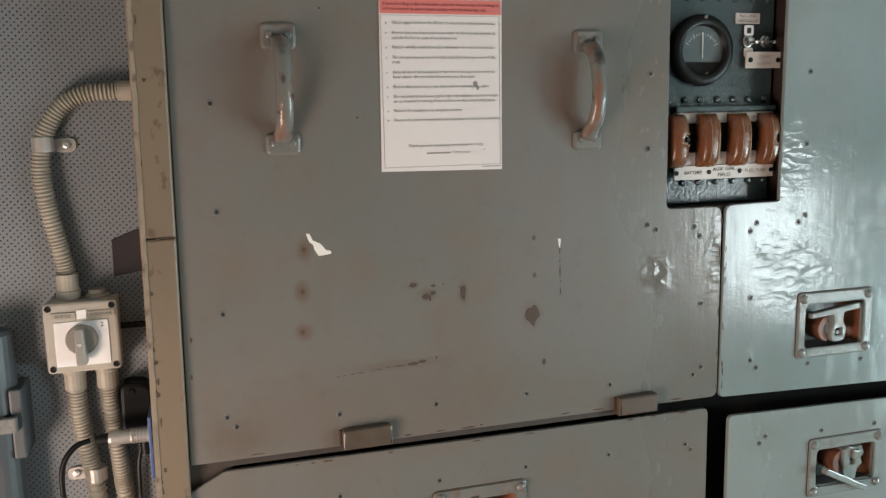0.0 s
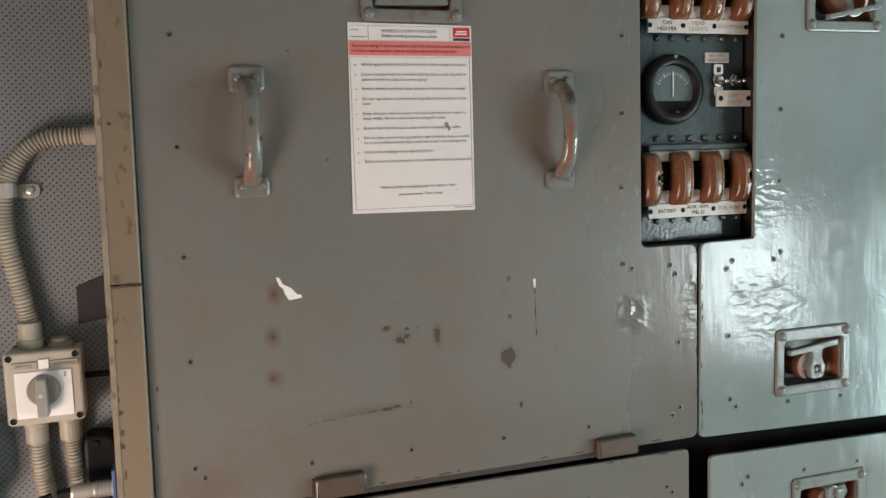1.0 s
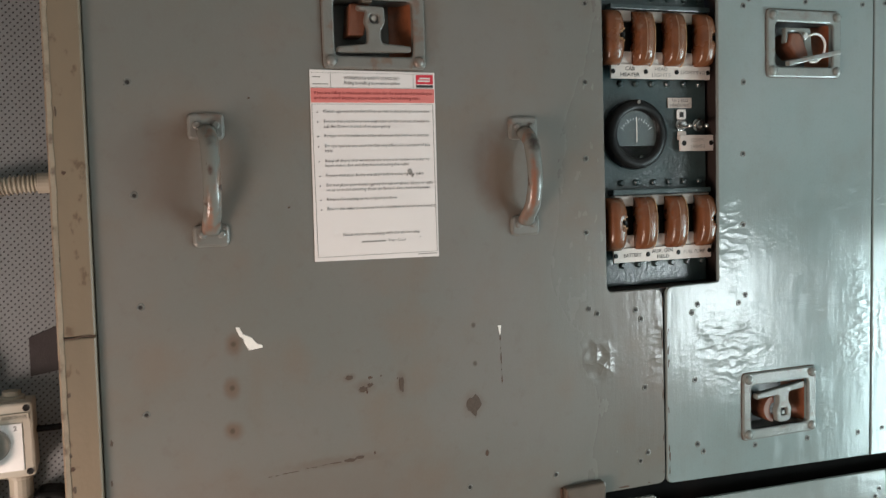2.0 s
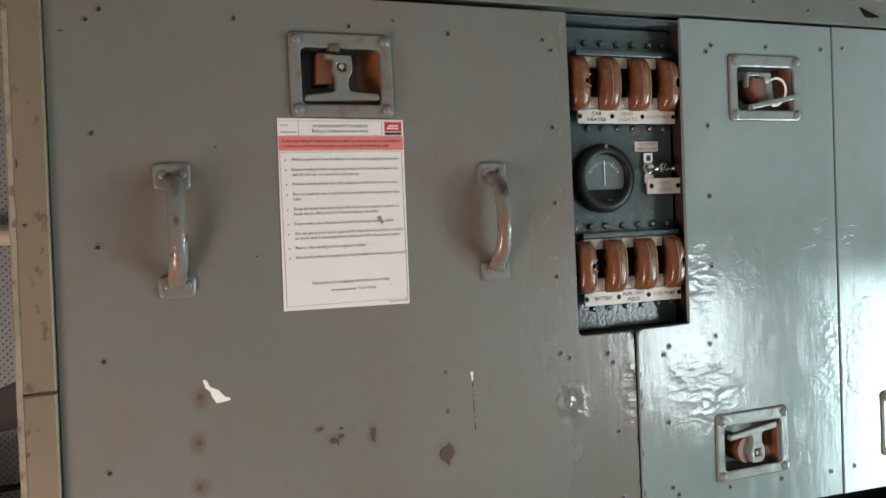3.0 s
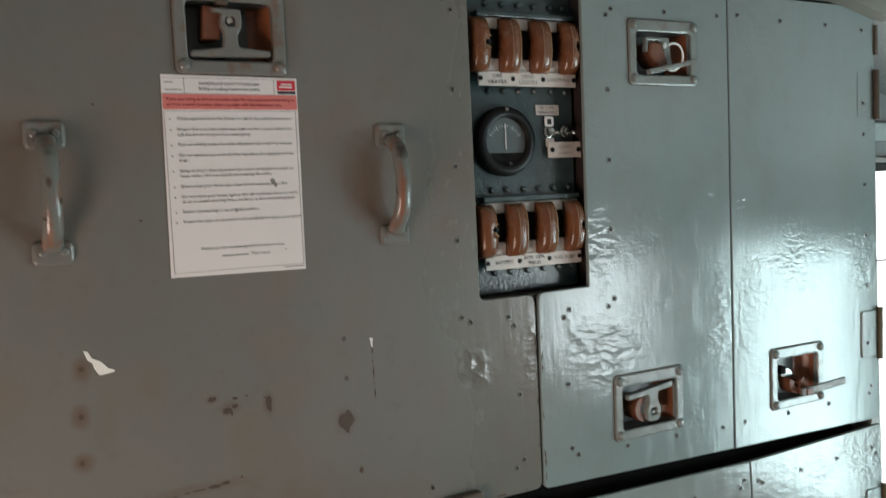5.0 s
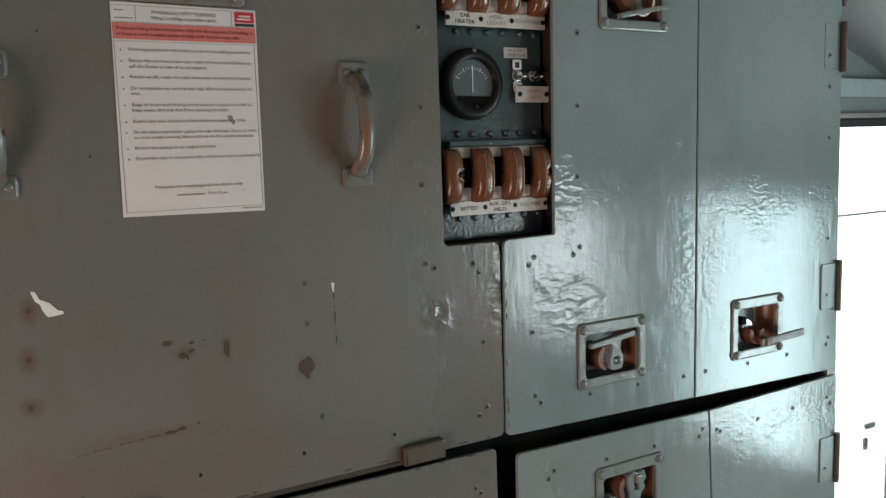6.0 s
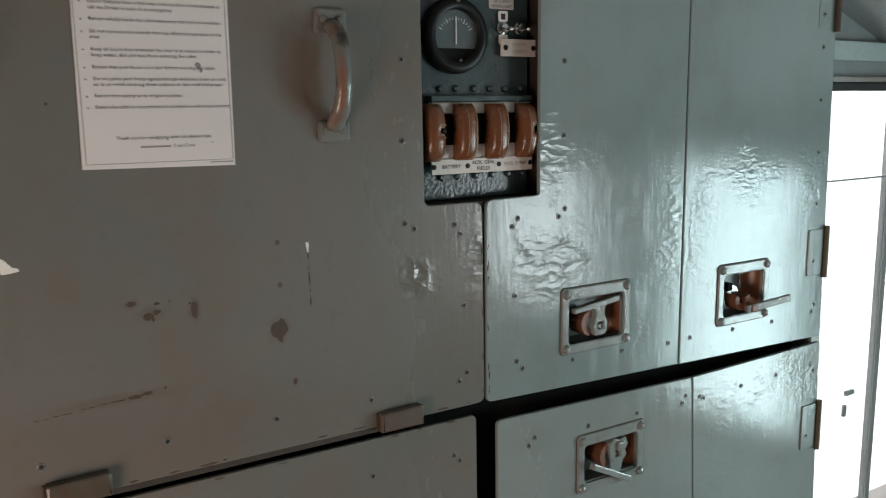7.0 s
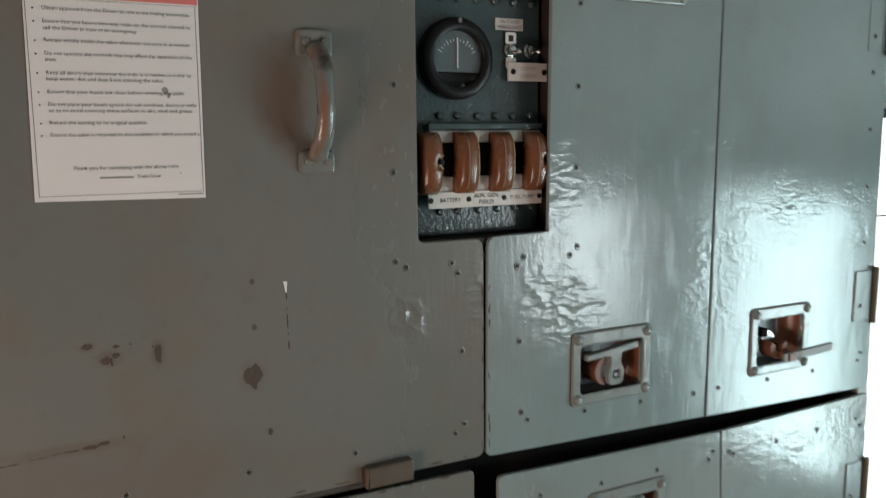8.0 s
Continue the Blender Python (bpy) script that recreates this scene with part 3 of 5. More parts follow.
for i in range(160):
    z = 0.01 + 1.94 * i / 159
    x = lean(-0.366, z)
    n1 = 0.0006 * noise.noise(Vector((3, 0, z * 24))) + 0.0006 * noise.noise(Vector((7, 0, z * 90)))
    rows.append([bm.verts.new(p) for p in ((x - 0.0025, 0.02, z), (x - 0.0035 + n1, -0.011, z), (x - 0.001 + n1, -0.0145, z), (x + 0.005 + 2.2 * n1, -0.0132, z), (x + 0.006, 0.0, z))])
for a, b in zip(rows, rows[1:]):
    for k in range(5):
        bm.faces.new((a[k], a[(k + 1) % 5], b[(k + 1) % 5], b[k]))
part("worn_edge", bm, EDGE_WORN, post, "cream undercoat along the chipped edge")

# ---- locker doors ----


def door(name, outline, material, label, screws, holes=(), y0=0.0):
    pts = rounded(outline)
    xs, zs = [p.x for p in pts], [p.y for p in pts]
    d = thing(name, ((min(xs) + max(xs)) / 2, 0.01, min(zs)), label, "locker door", "locker doors")
    part("panel", plate(pts, y0, y0 + 0.007, 0.002, [rect(*h, r=0.008) for h in holes]), material, d)
    for k, (x, z) in enumerate(screws):
        shared("screw", SCREW, d, (x, y0, z), (k * 2.4) % 6.28)
    return d


def latch(parent, x0, x1, z0, z1, state, y0=0.0):
    """Recessed paddle latch: flange with four domed bolts, a tray and a T-shaped lever."""
    fit = PAINT_FIT_DULL if parent.location.x < 0.3 else PAINT_FIT
    hx0, hx1, hz0, hz1 = x0 + 0.019, x1 - 0.020, z0 + 0.020, z1 - 0.024
    flange = plate(rect(x0, x1, z0, z1, 0.01), y0 - 0.005, y0 + 0.001, 0.003, [rect(hx0, hx1, hz0, hz1, 0.009)])
    frame_ = part("latch_frame", flange, fit, parent, "thickly painted latch flange")
    for x in (x0 + 0.012, x1 - 0.012):
        for z in (z0 + 0.012, z1 - 0.012):
            shared("bolt", DOME_DULL if fit is PAINT_FIT_DULL else DOME, frame_, (x, y0 - 0.004, z))
    part("latch_gasket", plate(rect(x0 - 0.0012, x1 + 0.0008, z0 - 0.0008, z1 + 0.0015, 0.011), y0 - 0.0010, y0 + 0.0005, 0.0003, [rect(hx0, hx1, hz0, hz1, 0.007)]), RUSTY, parent, "rusty gasket line")
    d = 0.045
    bm = box(hx0 - 0.002, hx0, y0 - 0.003, y0 + d, hz0 - 0.002, hz1 + 0.002)
    box(hx0, hx1, y0 + d - 0.002, y0 + d, hz0 - 0.002, hz1 + 0.002, bm=bm)
    box(hx0, hx1, y0 - 0.003, y0 + d - 0.002, hz0 - 0.002, hz0, bm=bm)
    box(hx0, hx1, y0 - 0.003, y0 + d - 0.002, hz1, hz1 + 0.002, bm=bm)
    tray = part("latch_tray", bm, TRAY, parent, "recessed latch tray")
    bm = bmesh.new()
    rows = []
    for i in range(9):
        a = math.pi / 2 * i / 8
        x, y = hx1 + 0.002 - 0.030 * (1 - math.cos(a)), y0 - 0.002 + (d - 0.002) * math.sin(a)
        rows.append([bm.verts.new((x, y, z)) for z in (hz0, hz1)])
    for a, b in zip(rows, rows[1:]):
        bm.faces.new((a[0], a[1], b[1], b[0]))
    smooth(part("rusty_side", bm, TRAY_RUST, tray, "rust-brown curved tray side"))
    cx, cz = (hx0 + hx1) / 2, (hz0 + hz1) / 2

    def hook(ax, az, r0, r1, a0, a1, y_a, y_b):
        """A curved tongue: a flat arc from angle a0 to a1 about (ax, az)."""
        ang = [radians(a0 + (a1 - a0) * k / 10) for k in range(11)]
        lp = [Vector((ax + r1 * math.cos(a), az + r1 * math.sin(a))) for a in ang] + [Vector((ax + r0 * math.cos(a), az + r0 * math.sin(a))) for a in reversed(ang)]
        return plate(lp, y_a, y_b, 0.0015)

    def key(x, z, y):
        """The square spindle in its socket."""
        k = part("spindle", box(x - 0.0042, x + 0.0042, y - 0.001, y + 0.012, z - 0.0058, z + 0.0022, 0.001), STEEL, parent, "square spindle")
        part("socket", box(x - 0.0060, x + 0.0060, y + 0.003, y + 0.012, z - 0.0070, z + 0.0072), HOLE, k)

    def bar(x, y, z, length, turn, h=0.009, t=0.008):
        bm = box(-length / 2, length / 2, -t / 2, t / 2, -h / 2, h / 2, 0.0025)
        bmesh.ops.transform(bm, matrix=Matrix.Translation((x, y, z)) @ Euler((0, radians(turn[0]), radians(turn[1]))).to_matrix().to_4x4(), verts=bm.verts[:])
        return part("latch_lever", bm, fit, parent, "chipped latch lever")

    if state == "down":
        part("latch_block", plate(rounded([(cx - 0.040, cz - 0.010, 0.003), (cx - 0.014, cz - 0.010, 0.003), (cx - 0.002, cz + 0.040, 0.003), (cx - 0.036, cz + 0.040, 0.004)], 3), y0 + 0.006, y0 + d, 0.003), BLOCK_RUST, parent, "rust-stained latch block")
        lv = [(cx - 0.028, cz + 0.035, 0.004), (cx - 0.026, cz + 0.028, 0.003), (cx - 0.012, cz + 0.027, 0.003), (cx - 0.016, cz + 0.010, 0.005), (cx - 0.010, cz - 0.002, 0.005), (cx - 0.012, cz - 0.024, 0.006), (cx - 0.060, cz - 0.030, 0.003), (cx - 0.062, cz - 0.039, 0.003),
              (cx + 0.060, cz - 0.036, 0.003), (cx + 0.060, cz - 0.027, 0.003), (cx + 0.011, cz - 0.023, 0.006), (cx + 0.010, cz - 0.004, 0.005), (cx + 0.018, cz + 0.008, 0.006), (cx + 0.017, cz + 0.034, 0.004)]
        part("latch_lever", plate(rounded(lv, 3), y0 - 0.006, y0 + 0.006, 0.0025, [rect(cx - 0.007, cx + 0.008, cz + 0.008, cz + 0.022, 0.005)]), fit, parent)
        part("spindle", lathe([(0.006, 0.0), (0.0055, -0.008), (0.003, -0.0095)], (cx + 0.001, y0 + 0.008, cz + 0.017), n=12), CLIPM, parent, "bare metal spindle end")
        part("latch_tongue", box(cx - 0.020, cx - 0.002, y0 - 0.008, y0 + 0.03, hz1 - 0.005, hz1 + 0.007, 0.003), BROWNISH, parent)
    elif state == "up":
        part("latch_block", hook(cx - 0.008, cz - 0.010, 0.012, 0.027, 95, 262, y0 + 0.002, y0 + d), BLOCK_RUST, parent, "curved rust-stained latch tongue")
        lv = [(cx - 0.058, cz + 0.026, 0.003), (cx - 0.058, cz + 0.015, 0.003), (cx - 0.006, cz + 0.019, 0.005), (cx - 0.005, cz + 0.002, 0.004), (cx - 0.012, cz - 0.014, 0.008), (cx - 0.009, cz - 0.036, 0.010),
              (cx + 0.024, cz - 0.036, 0.012), (cx + 0.027, cz - 0.010, 0.006), (cx + 0.019, cz + 0.004, 0.004), (cx + 0.020, cz + 0.023, 0.005), (cx + 0.058, cz + 0.027, 0.003), (cx + 0.058, cz + 0.040, 0.003)]
        part("latch_lever", plate(rounded(lv, 4), y0 - 0.007, y0 + 0.005, 0.0025, [rect(cx + 0.001, cx + 0.015, cz - 0.023, cz - 0.009, 0.002)]), fit, parent)
        key(cx + 0.008, cz - 0.016, y0 - 0.003)
    elif state == "out":
        part("latch_block", hook(cx - 0.010, cz - 0.012, 0.010, 0.025, 150, 385, y0 - 0.010, y0 + 0.020), BLOCK_RUST, parent, "rust-stained latch arm")
        part("latch_boss", lathe([(0.018, 0.0), (0.018, 0.012), (0.012, 0.015)], (cx - 0.006, y0 + 0.022, cz - 0.004), n=18), BRIGHT, parent)
        bar(cx + 0.046, y0 - 0.034, cz - 0.024, 0.126, (-6, -8), 0.017)
        part("latch_neck", box(cx - 0.006, cx + 0.016, y0 - 0.034, y0 + 0.004, cz - 0.038, cz - 0.022, 0.003), BLOCK_RUST, parent)
        part("latch_tongue", box(cx - 0.044, cx - 0.028, y0 + 0.004, y0 + d - 0.002, cz + 0.008, cz + 0.026, 0.003), DARK, parent)
    elif state == "bent":
        part("latch_block", hook(cx - 0.006, cz + 0.006, 0.010, 0.027, 100, 250, y0 - 0.004, y0 + d), BLOCK_RUST, parent, "curved rust-stained latch tongue")
        lv = [(cx - 0.012, cz + 0.034, 0.003), (cx + 0.004, cz + 0.041, 0.002), (cx + 0.018, cz + 0.036, 0.003), (cx + 0.034, cz + 0.040, 0.003), (cx + 0.041, cz + 0.022, 0.003), (cx + 0.033, cz + 0.012, 0.002), (cx + 0.038, cz + 0.000, 0.003), (cx + 0.026, cz - 0.010, 0.004), (cx + 0.022, cz - 0.032, 0.004), (cx - 0.010, cz - 0.034, 0.004), (cx - 0.012, cz + 0.006, 0.004)]
        part("latch_stem", plate(rounded(lv, 3), y0 - 0.010, y0 + 0.010, 0.003, [rect(cx + 0.006, cx + 0.019, cz + 0.000, cz + 0.014, 0.002)]), fit, parent, "lumpy painted latch boss")
        part("stem_boss", box(cx + 0.008, cx + 0.028, y0 - 0.016, y0 - 0.006, cz + 0.014, cz + 0.034, 0.005), fit, parent)
        key(cx + 0.012, cz + 0.006, y0 - 0.002)
        bar(cx - 0.014, y0 - 0.018, cz - 0.024, 0.124, (27, 4), 0.013, 0.012)
    else:
        part("latch_block", plate(rounded([(cx - 0.030, cz + 0.024, 0.006), (cx - 0.034, cz + 0.000, 0.006), (cx - 0.012, cz - 0.024, 0.005), (cx + 0.016, cz - 0.020, 0.006), (cx - 0.004, cz + 0.024, 0.007)], 3), y0 + 0.0, y0 + d, 0.004), BLOCK_RUST, parent, "rust-stained latch block")
        lv = [(cx - 0.040, cz + 0.034, 0.004), (cx + 0.020, cz + 0.034, 0.004), (cx + 0.024, cz - 0.004, 0.006), (cx + 0.030, cz - 0.026, 0.005), (cx + 0.008, cz - 0.030, 0.005), (cx + 0.004, cz + 0.012, 0.006), (cx - 0.010, cz + 0.027, 0.004), (cx - 0.034, cz + 0.026, 0.003), (cx - 0.036, cz + 0.004, 0.003), (cx - 0.042, cz + 0.004, 0.003)]
        part("latch_stem", plate(rounded(lv, 3), y0 + 0.002, y0 + 0.012, 0.002), fit, parent, "painted latch stem")
        part("spindle", lathe([(0.008, 0.0), (0.007, -0.006), (0.004, -0.008)], (cx + 0.004, y0 + 0.004, cz + 0.018), n=14), BRIGHT, parent)
        lever = bar(cx + 0.012, y0 - 0.014, cz - 0.026, 0.128, (-11, 0), 0.010, 0.012)
        arc = [Vector((cx + 0.010 + 0.026 * math.cos(a), y0 - 0.018 - 0.004 * math.sin(a), cz - 0.008 + 0.026 * math.sin(a))) for a in [radians(125 - 230 * k / 20) for k in range(21)]]
        part("cable_tie", sweep(arc, 0.0022, 8), TIE, lever, "white cable tie loop")


def grab_handle(parent, x, z_top, z_bot):
    """Cast bow handle on two screwed feet."""
    pts = spline([(x, -0.006, z_top - 0.026), (x + 0.002, -0.028, z_top - 0.045), (x + 0.002, -0.040, z_top - 0.080), (x + 0.002, -0.042, z_top - 0.115), (x + 0.001, -0.032, z_top - 0.150), (x, -0.018, z_bot + 0.038), (x, -0.006, z_bot + 0.024)], 0.006)
    n = len(pts)
    h = part("grab_handle", sweep(pts, lambda i: 0.0118 - 0.0012 * math.sin(math.pi * i / (n - 1)), 14, 1.25, side=(1, 0, 0)), HANDLE_PAINT, parent, "bowed grab handle with paint worn to rust")
    smooth(h)
    for z0, z1 in ((z_top - 0.040, z_top), (z_bot, z_bot + 0.034)):
        part("handle_foot", plate(rect(x - 0.027, x + 0.027, z0, z1, 0.010, 6), -0.006, 0.001, 0.0045), PAINT_FIT_DULL, h)
        for dx in (-0.013, 0.014):
            part("handle_screw", lathe([(0.0062, 0), (0.006, -0.0015), (0.004, -0.0028)], (x + dx, -0.0065, (z0 + z1) / 2 + 0.002), n=12), PAINT_FIT_DULL, h)


mp = Mat("handle_paint", (0.15, 0.15, 0.135), 0.2)
mp.mix(mp.ramp(mp.noise(34, (1, 1, 0.5), 4, shift=2), 0.48, 0.64, 0, 0.6), (0.19, 0.085, 0.05))
mp.mix(mp.ramp(mp.noise(60, (1, 1, 0.5), 4, shift=8), 0.62, 0.68, 0, 0.9), (0.05, 0.025, 0.018))
# paint knocked off to bare brown metal, rust rubbed through along the grip
for c, r, col in (((0.368, -0.032, 1.628), (0.016, 0.03, 0.022), (0.028, 0.016, 0.012)), ((0.361, -0.042, 1.559), (0.007, 0.03, 0.065), (0.24, 0.10, 0.06)),
                  ((-0.155, -0.04, 1.596), (0.006, 0.03, 0.012), (0.06, 0.025, 0.018)), ((-0.158, -0.03, 1.532), (0.007, 0.03, 0.03), (0.24, 0.12, 0.08)),
                  ((-0.152, -0.02, 1.636), (0.014, 0.03, 0.018), (0.045, 0.034, 0.026))):
    mp.mix(mp.spot(c, r, 0.92, 0.7, 120), col)
mp.bump(mp.noise(140), 0.0008)
HANDLE_PAINT = mp.done()


def hinge_block(parent, x0, x1, z0, z1):
    h = part("hinge_block", plate(rounded([(x0, z0, 0.002), (x1, z0, 0.002), (x1 + 0.001, z1, 0.008), (x0, z1 - 0.002, 0.004)]), -0.016, 0.001, 0.004), BROWNISH, parent, "brown-grey hinge block over the seam")
    part("hinge_crack", box(x0 - 0.004, x0 - 0.0005, -0.004, 0.001, z0 + 0.006, z1 - 0.004, 0.0008), RUSTY, h)



scr = [(-0.2610, 1.887), (-0.2420, 1.903), (-0.0540, 1.899), (0.1250, 1.896), (0.2960, 1.892), (0.4740, 1.889), (0.4900, 1.872), (0.4880, 1.736), (0.4870, 1.603), (0.4850, 1.473),
       (-0.2610, 1.726), (-0.2610, 1.563), (-0.2610, 1.398), (-0.2620, 1.236), (-0.2650, 1.068), (-0.2510, 1.050), (-0.0850, 1.050), (0.0830, 1.048), (0.2500, 1.046), (0.4150, 1.044),
       (0.4870, 1.336), (0.5040, 1.326), (0.5839, 1.327), (0.5948, 1.309), (0.6017, 1.181), (0.6067, 1.057), (0.5899, 1.043)]
big = door("locker_door", [(-0.3265, 0.994, 0.002), (0.6447, 0.994, 0.016), (0.6427, 1.363, 0.02), (0.5260, 1.363, 0.012), (0.5240, 1.941, 0.004), (-0.3150, 1.941, 0.006)], PAINT,
           "large grey painted locker door with two bow handles, stained and chipped", scr, [(0.0450, 0.1740, 1.771, 1.859)])
latch(big, 0.0260, 0.1940, 1.751, 1.883, "down")
grab_handle(big, -0.155, 1.682, 1.482)
grab_handle(big, 0.365, 1.677, 1.474)
hinge_block(big, -0.083, 0.001, 0.991, 1.027)
hinge_block(big, 0.427, 0.508, 0.986, 1.022)

scr = [(0.8269, 1.882), (0.8397, 1.895), (0.9740, 1.896), (1.1172, 1.897), (0.8269, 1.741), (0.8249, 1.606), (0.8239, 1.472), (0.8288, 1.336), (0.8130, 1.322), (0.7064, 1.312), (0.7192, 1.326),
       (0.7118, 1.183), (0.7172, 1.058), (0.7301, 1.042), (0.8516, 1.038), (0.9809, 1.034), (1.1123, 1.029)]
mid = door("locker_door", [(0.6486, 0.991, 0.014), (1.1443, 0.976, 0.002), (1.1463, 1.944, 0.004), (0.7696, 1.944, 0.005), (0.7676, 1.366, 0.004), (0.6496, 1.364, 0.018)], PAINT_GLOSS,
           "glossy grey locker door with wrinkled thick paint", scr, [(0.8980, 1.0382, 1.771, 1.855), (0.8387, 0.9789, 1.070, 1.158)])
latch(mid, 0.8792, 1.0579, 1.751, 1.879, "tied")
latch(mid, 0.8199, 0.9987, 1.050, 1.182, "up")

scr = [(1.176, 1.902), (1.306, 1.897), (1.452, 1.896), (1.578, 1.772), (1.583, 1.650), (1.585, 1.531), (1.588, 1.411), (1.592, 1.290), (1.604, 1.045), (1.597, 1.028), (1.178, 1.030), (1.315, 1.027), (1.451, 1.025), (1.577, 1.89)]
right = door("locker_door", [(1.1483, 0.975, 0.002), (1.6350, 0.961, 0.004), (1.6230, 1.945, 0.004), (1.1493, 1.945, 0.004)], PAINT_GLOSS,
             "glossy grey locker door hinged at its outer edge", scr, [(1.2772, 1.4085, 1.060, 1.154)])
latch(right, 1.2584, 1.4283, 1.040, 1.178, "out")


def side_hinge(parent, z0, z1, x=1.632, proud=0.004):
    h = part("hinge_leaf", plate(rect(x - 0.064, x - 0.010, z0 + 0.008, z1 - 0.006, 0.006), -proud, 0.001, proud * 0.35), PAINT_GLOSS, parent, "painted hinge leaf")
    part("hinge_knuckle", lathe([(0.0065, z0), (0.0065, z1)], (x - 0.003, -0.007, 0), "z", 14), OLIVE if proud > 0.002 else BROWNISH, h, "olive-brown hinge knuckle")
    shared("screw", SCREW, h, (x - 0.045, -proud, (z0 + z1) / 2 - 0.02))


OLIVE = simple("olive_brown_steel", (0.085, 0.07, 0.036), 0.45, scale=60)
side_hinge(right, 1.110, 1.235)
side_hinge(right, 1.684, 1.800, 1.624, 0.0012)

scr = [(0.4140, 0.908), (0.2480, 0.909), (0.0860, 0.907), (0.5770, 0.906), (0.5889, 0.894), (-0.0900, 0.905), (-0.2500, 0.90)]
low = door("locker_door", [(-0.3360, 0.06, 0.003), (0.6303, 0.06, 0.01), (0.6259, 0.973, 0.012), (-0.2750, 0.9775, 0.004), (-0.3330, 0.947, 0.004)], PAINT,
           "grey lower locker door with a cut-off top corner", scr, [(0.0920, 0.2280, 0.785, 0.863)])
latch(low, 0.0720, 0.2480, 0.765, 0.887, "down")
scr = [(0.8940, 0.892), (1.0273, 0.891), (0.7597, 0.898), (0.7459, 0.885), (1.1616, 0.885), (1.1715, 0.90)]
lowmid = door("locker_door", [(0.674, 0.06, 0.008), (1.236, 0.06, 0.002), (1.1895, 0.9385, 0.002), (0.672, 0.951, 0.012)], PAINT_LOW,
              "grey lower locker door with a bent latch lever", scr, [(0.8831, 1.0283, 0.774, 0.852)])
latch(lowmid, 0.8644, 1.0471, 0.752, 0.876, "bent")
scr = [(1.228, 0.883), (1.216, 0.890), (1.353, 0.887), (1.477, 0.890), (1.605, 0.893), (1.618, 0.876)]
lowright = door("locker_door", [(1.240, 0.06, 0.002), (1.674, 0.06, 0.004), (1.638, 0.946, 0.004), (1.1925, 0.9385, 0.002)], PAINT_LOW,
                "glossy grey lower locker door hinged at its outer edge", scr)
side_hinge(lowright, 0.668, 0.796, 1.646)


def scrap(name, parent, cx, cz, w, h, material, seed, n=14, y=0.0, t=0.0006, label=""):
    """A thin ragged patch of chipped paint or torn paper."""
    r = random.Random(seed)
    lp = []
    for k in range(n):
        a = 2 * math.pi * k / n
        s = 0.55 + 0.45 * r.random()
        lp.append(Vector((cx + w / 2 * s * math.cos(a), cz + h / 2 * s * math.sin(a))))
    return part(name, plate(lp, y - t, y + 0.001, t * 0.4), material, parent, label)


bm = plate([Vector(p) for p in ((-0.127, 1.357), (-0.121, 1.356), (-0.116, 1.345), (-0.104, 1.339), (-0.095, 1.328), (-0.088, 1.326), (-0.087, 1.322), (-0.100, 1.320), (-0.108, 1.3195), (-0.114, 1.330), (-0.116, 1.338), (-0.122, 1.343))], -0.0008, 0.001, 0.0002)
part("paper_scrap", bm, FLAKE, big, "torn scrap of white paper")
part("paper_scrap", plate([Vector(p) for p in ((0.310, 1.322), (0.316, 1.3215), (0.3145, 1.306), (0.3125, 1.307))], -0.0008, 0.001, 0.0002), FLAKE, big)
for k, (x, z, w, h, m) in enumerate(((0.262, 1.188, 0.030, 0.042, CHIP), (0.135, 1.238, 0.011, 0.036, CHIP), (0.082, 1.256, 0.010, 0.006, RUSTY), (0.081, 1.243, 0.012, 0.010, CHIP), (0.069, 1.238, 0.018, 0.012, CHIP),
                                     (0.047, 1.259, 0.016, 0.010, CHIP), (0.076, 1.233, 0.004, 0.007, RUSTY), (0.314, 1.300, 0.0025, 0.012, RUSTY), (0.3142, 1.282, 0.002, 0.006, RUSTY), (0.3145, 1.264, 0.0025, 0.028, RUSTY),
                                     (0.315, 1.245, 0.002, 0.004, RUSTY), (0.3155, 1.228, 0.003, 0.018, RUSTY), (0.284, 1.102, 0.008, 0.012, RUSTY), (0.128, 1.25, 0.003, 0.003, RUSTY), (0.085, 1.13, 0.004, 0.006, RUSTY), (-0.090, 1.705, 0.004, 0.004, RUSTY), (-0.037, 1.537, 0.005, 0.004, RUSTY), (0.200, 1.909, 0.008, 0.006, RUSTY), (0.10, 1.257, 0.004, 0.003, RUSTY), (-0.293, 1.87, 0.012, 0.004, CHIP), (-0.312, 1.20, 0.005, 0.012, CHIP), (-0.315, 1.14, 0.004, 0.01, CHIP))):
    scrap("paint_chip", big, x, z, w, h, m, 20 + k)
rs = random.Random(31)
x = -0.088
while x < 0.064:
    thick = x > 0.022
    w = 0.006 + 0.016 * rs.random()
    h = (0.003 + 0.005 * rs.random()) if thick else (0.0011 + 0.0012 * rs.random())
    scrap("scratch", big, x + w / 2, 1.1155 + 0.078 * (x + 0.085) + 0.0012 * (rs.random() - 0.5), w * 1.25, h, CHIP if thick else RUSTY, 60 + int(1000 * (x + 0.1)), 11, t=0.0004)
    x += w * (0.8 if thick else 1.0 + 0.8 * rs.random())

# chips along the post's worn edge
for k in range(14):
    r = random.Random(200 + k)
    z = 0.96 + 0.42 * r.random() if k < 11 else 1.40 + 0.5 * r.random()
    scrap("paint_chip", post, lean(-0.3615 + 0.012 * r.random() ** 3, z), z, 0.003 + 0.007 * r.random(), 0.006 + 0.016 * r.random(), RUSTY if r.random() < 0.6 else CHIP, 300 + k, 11, y=-0.012)
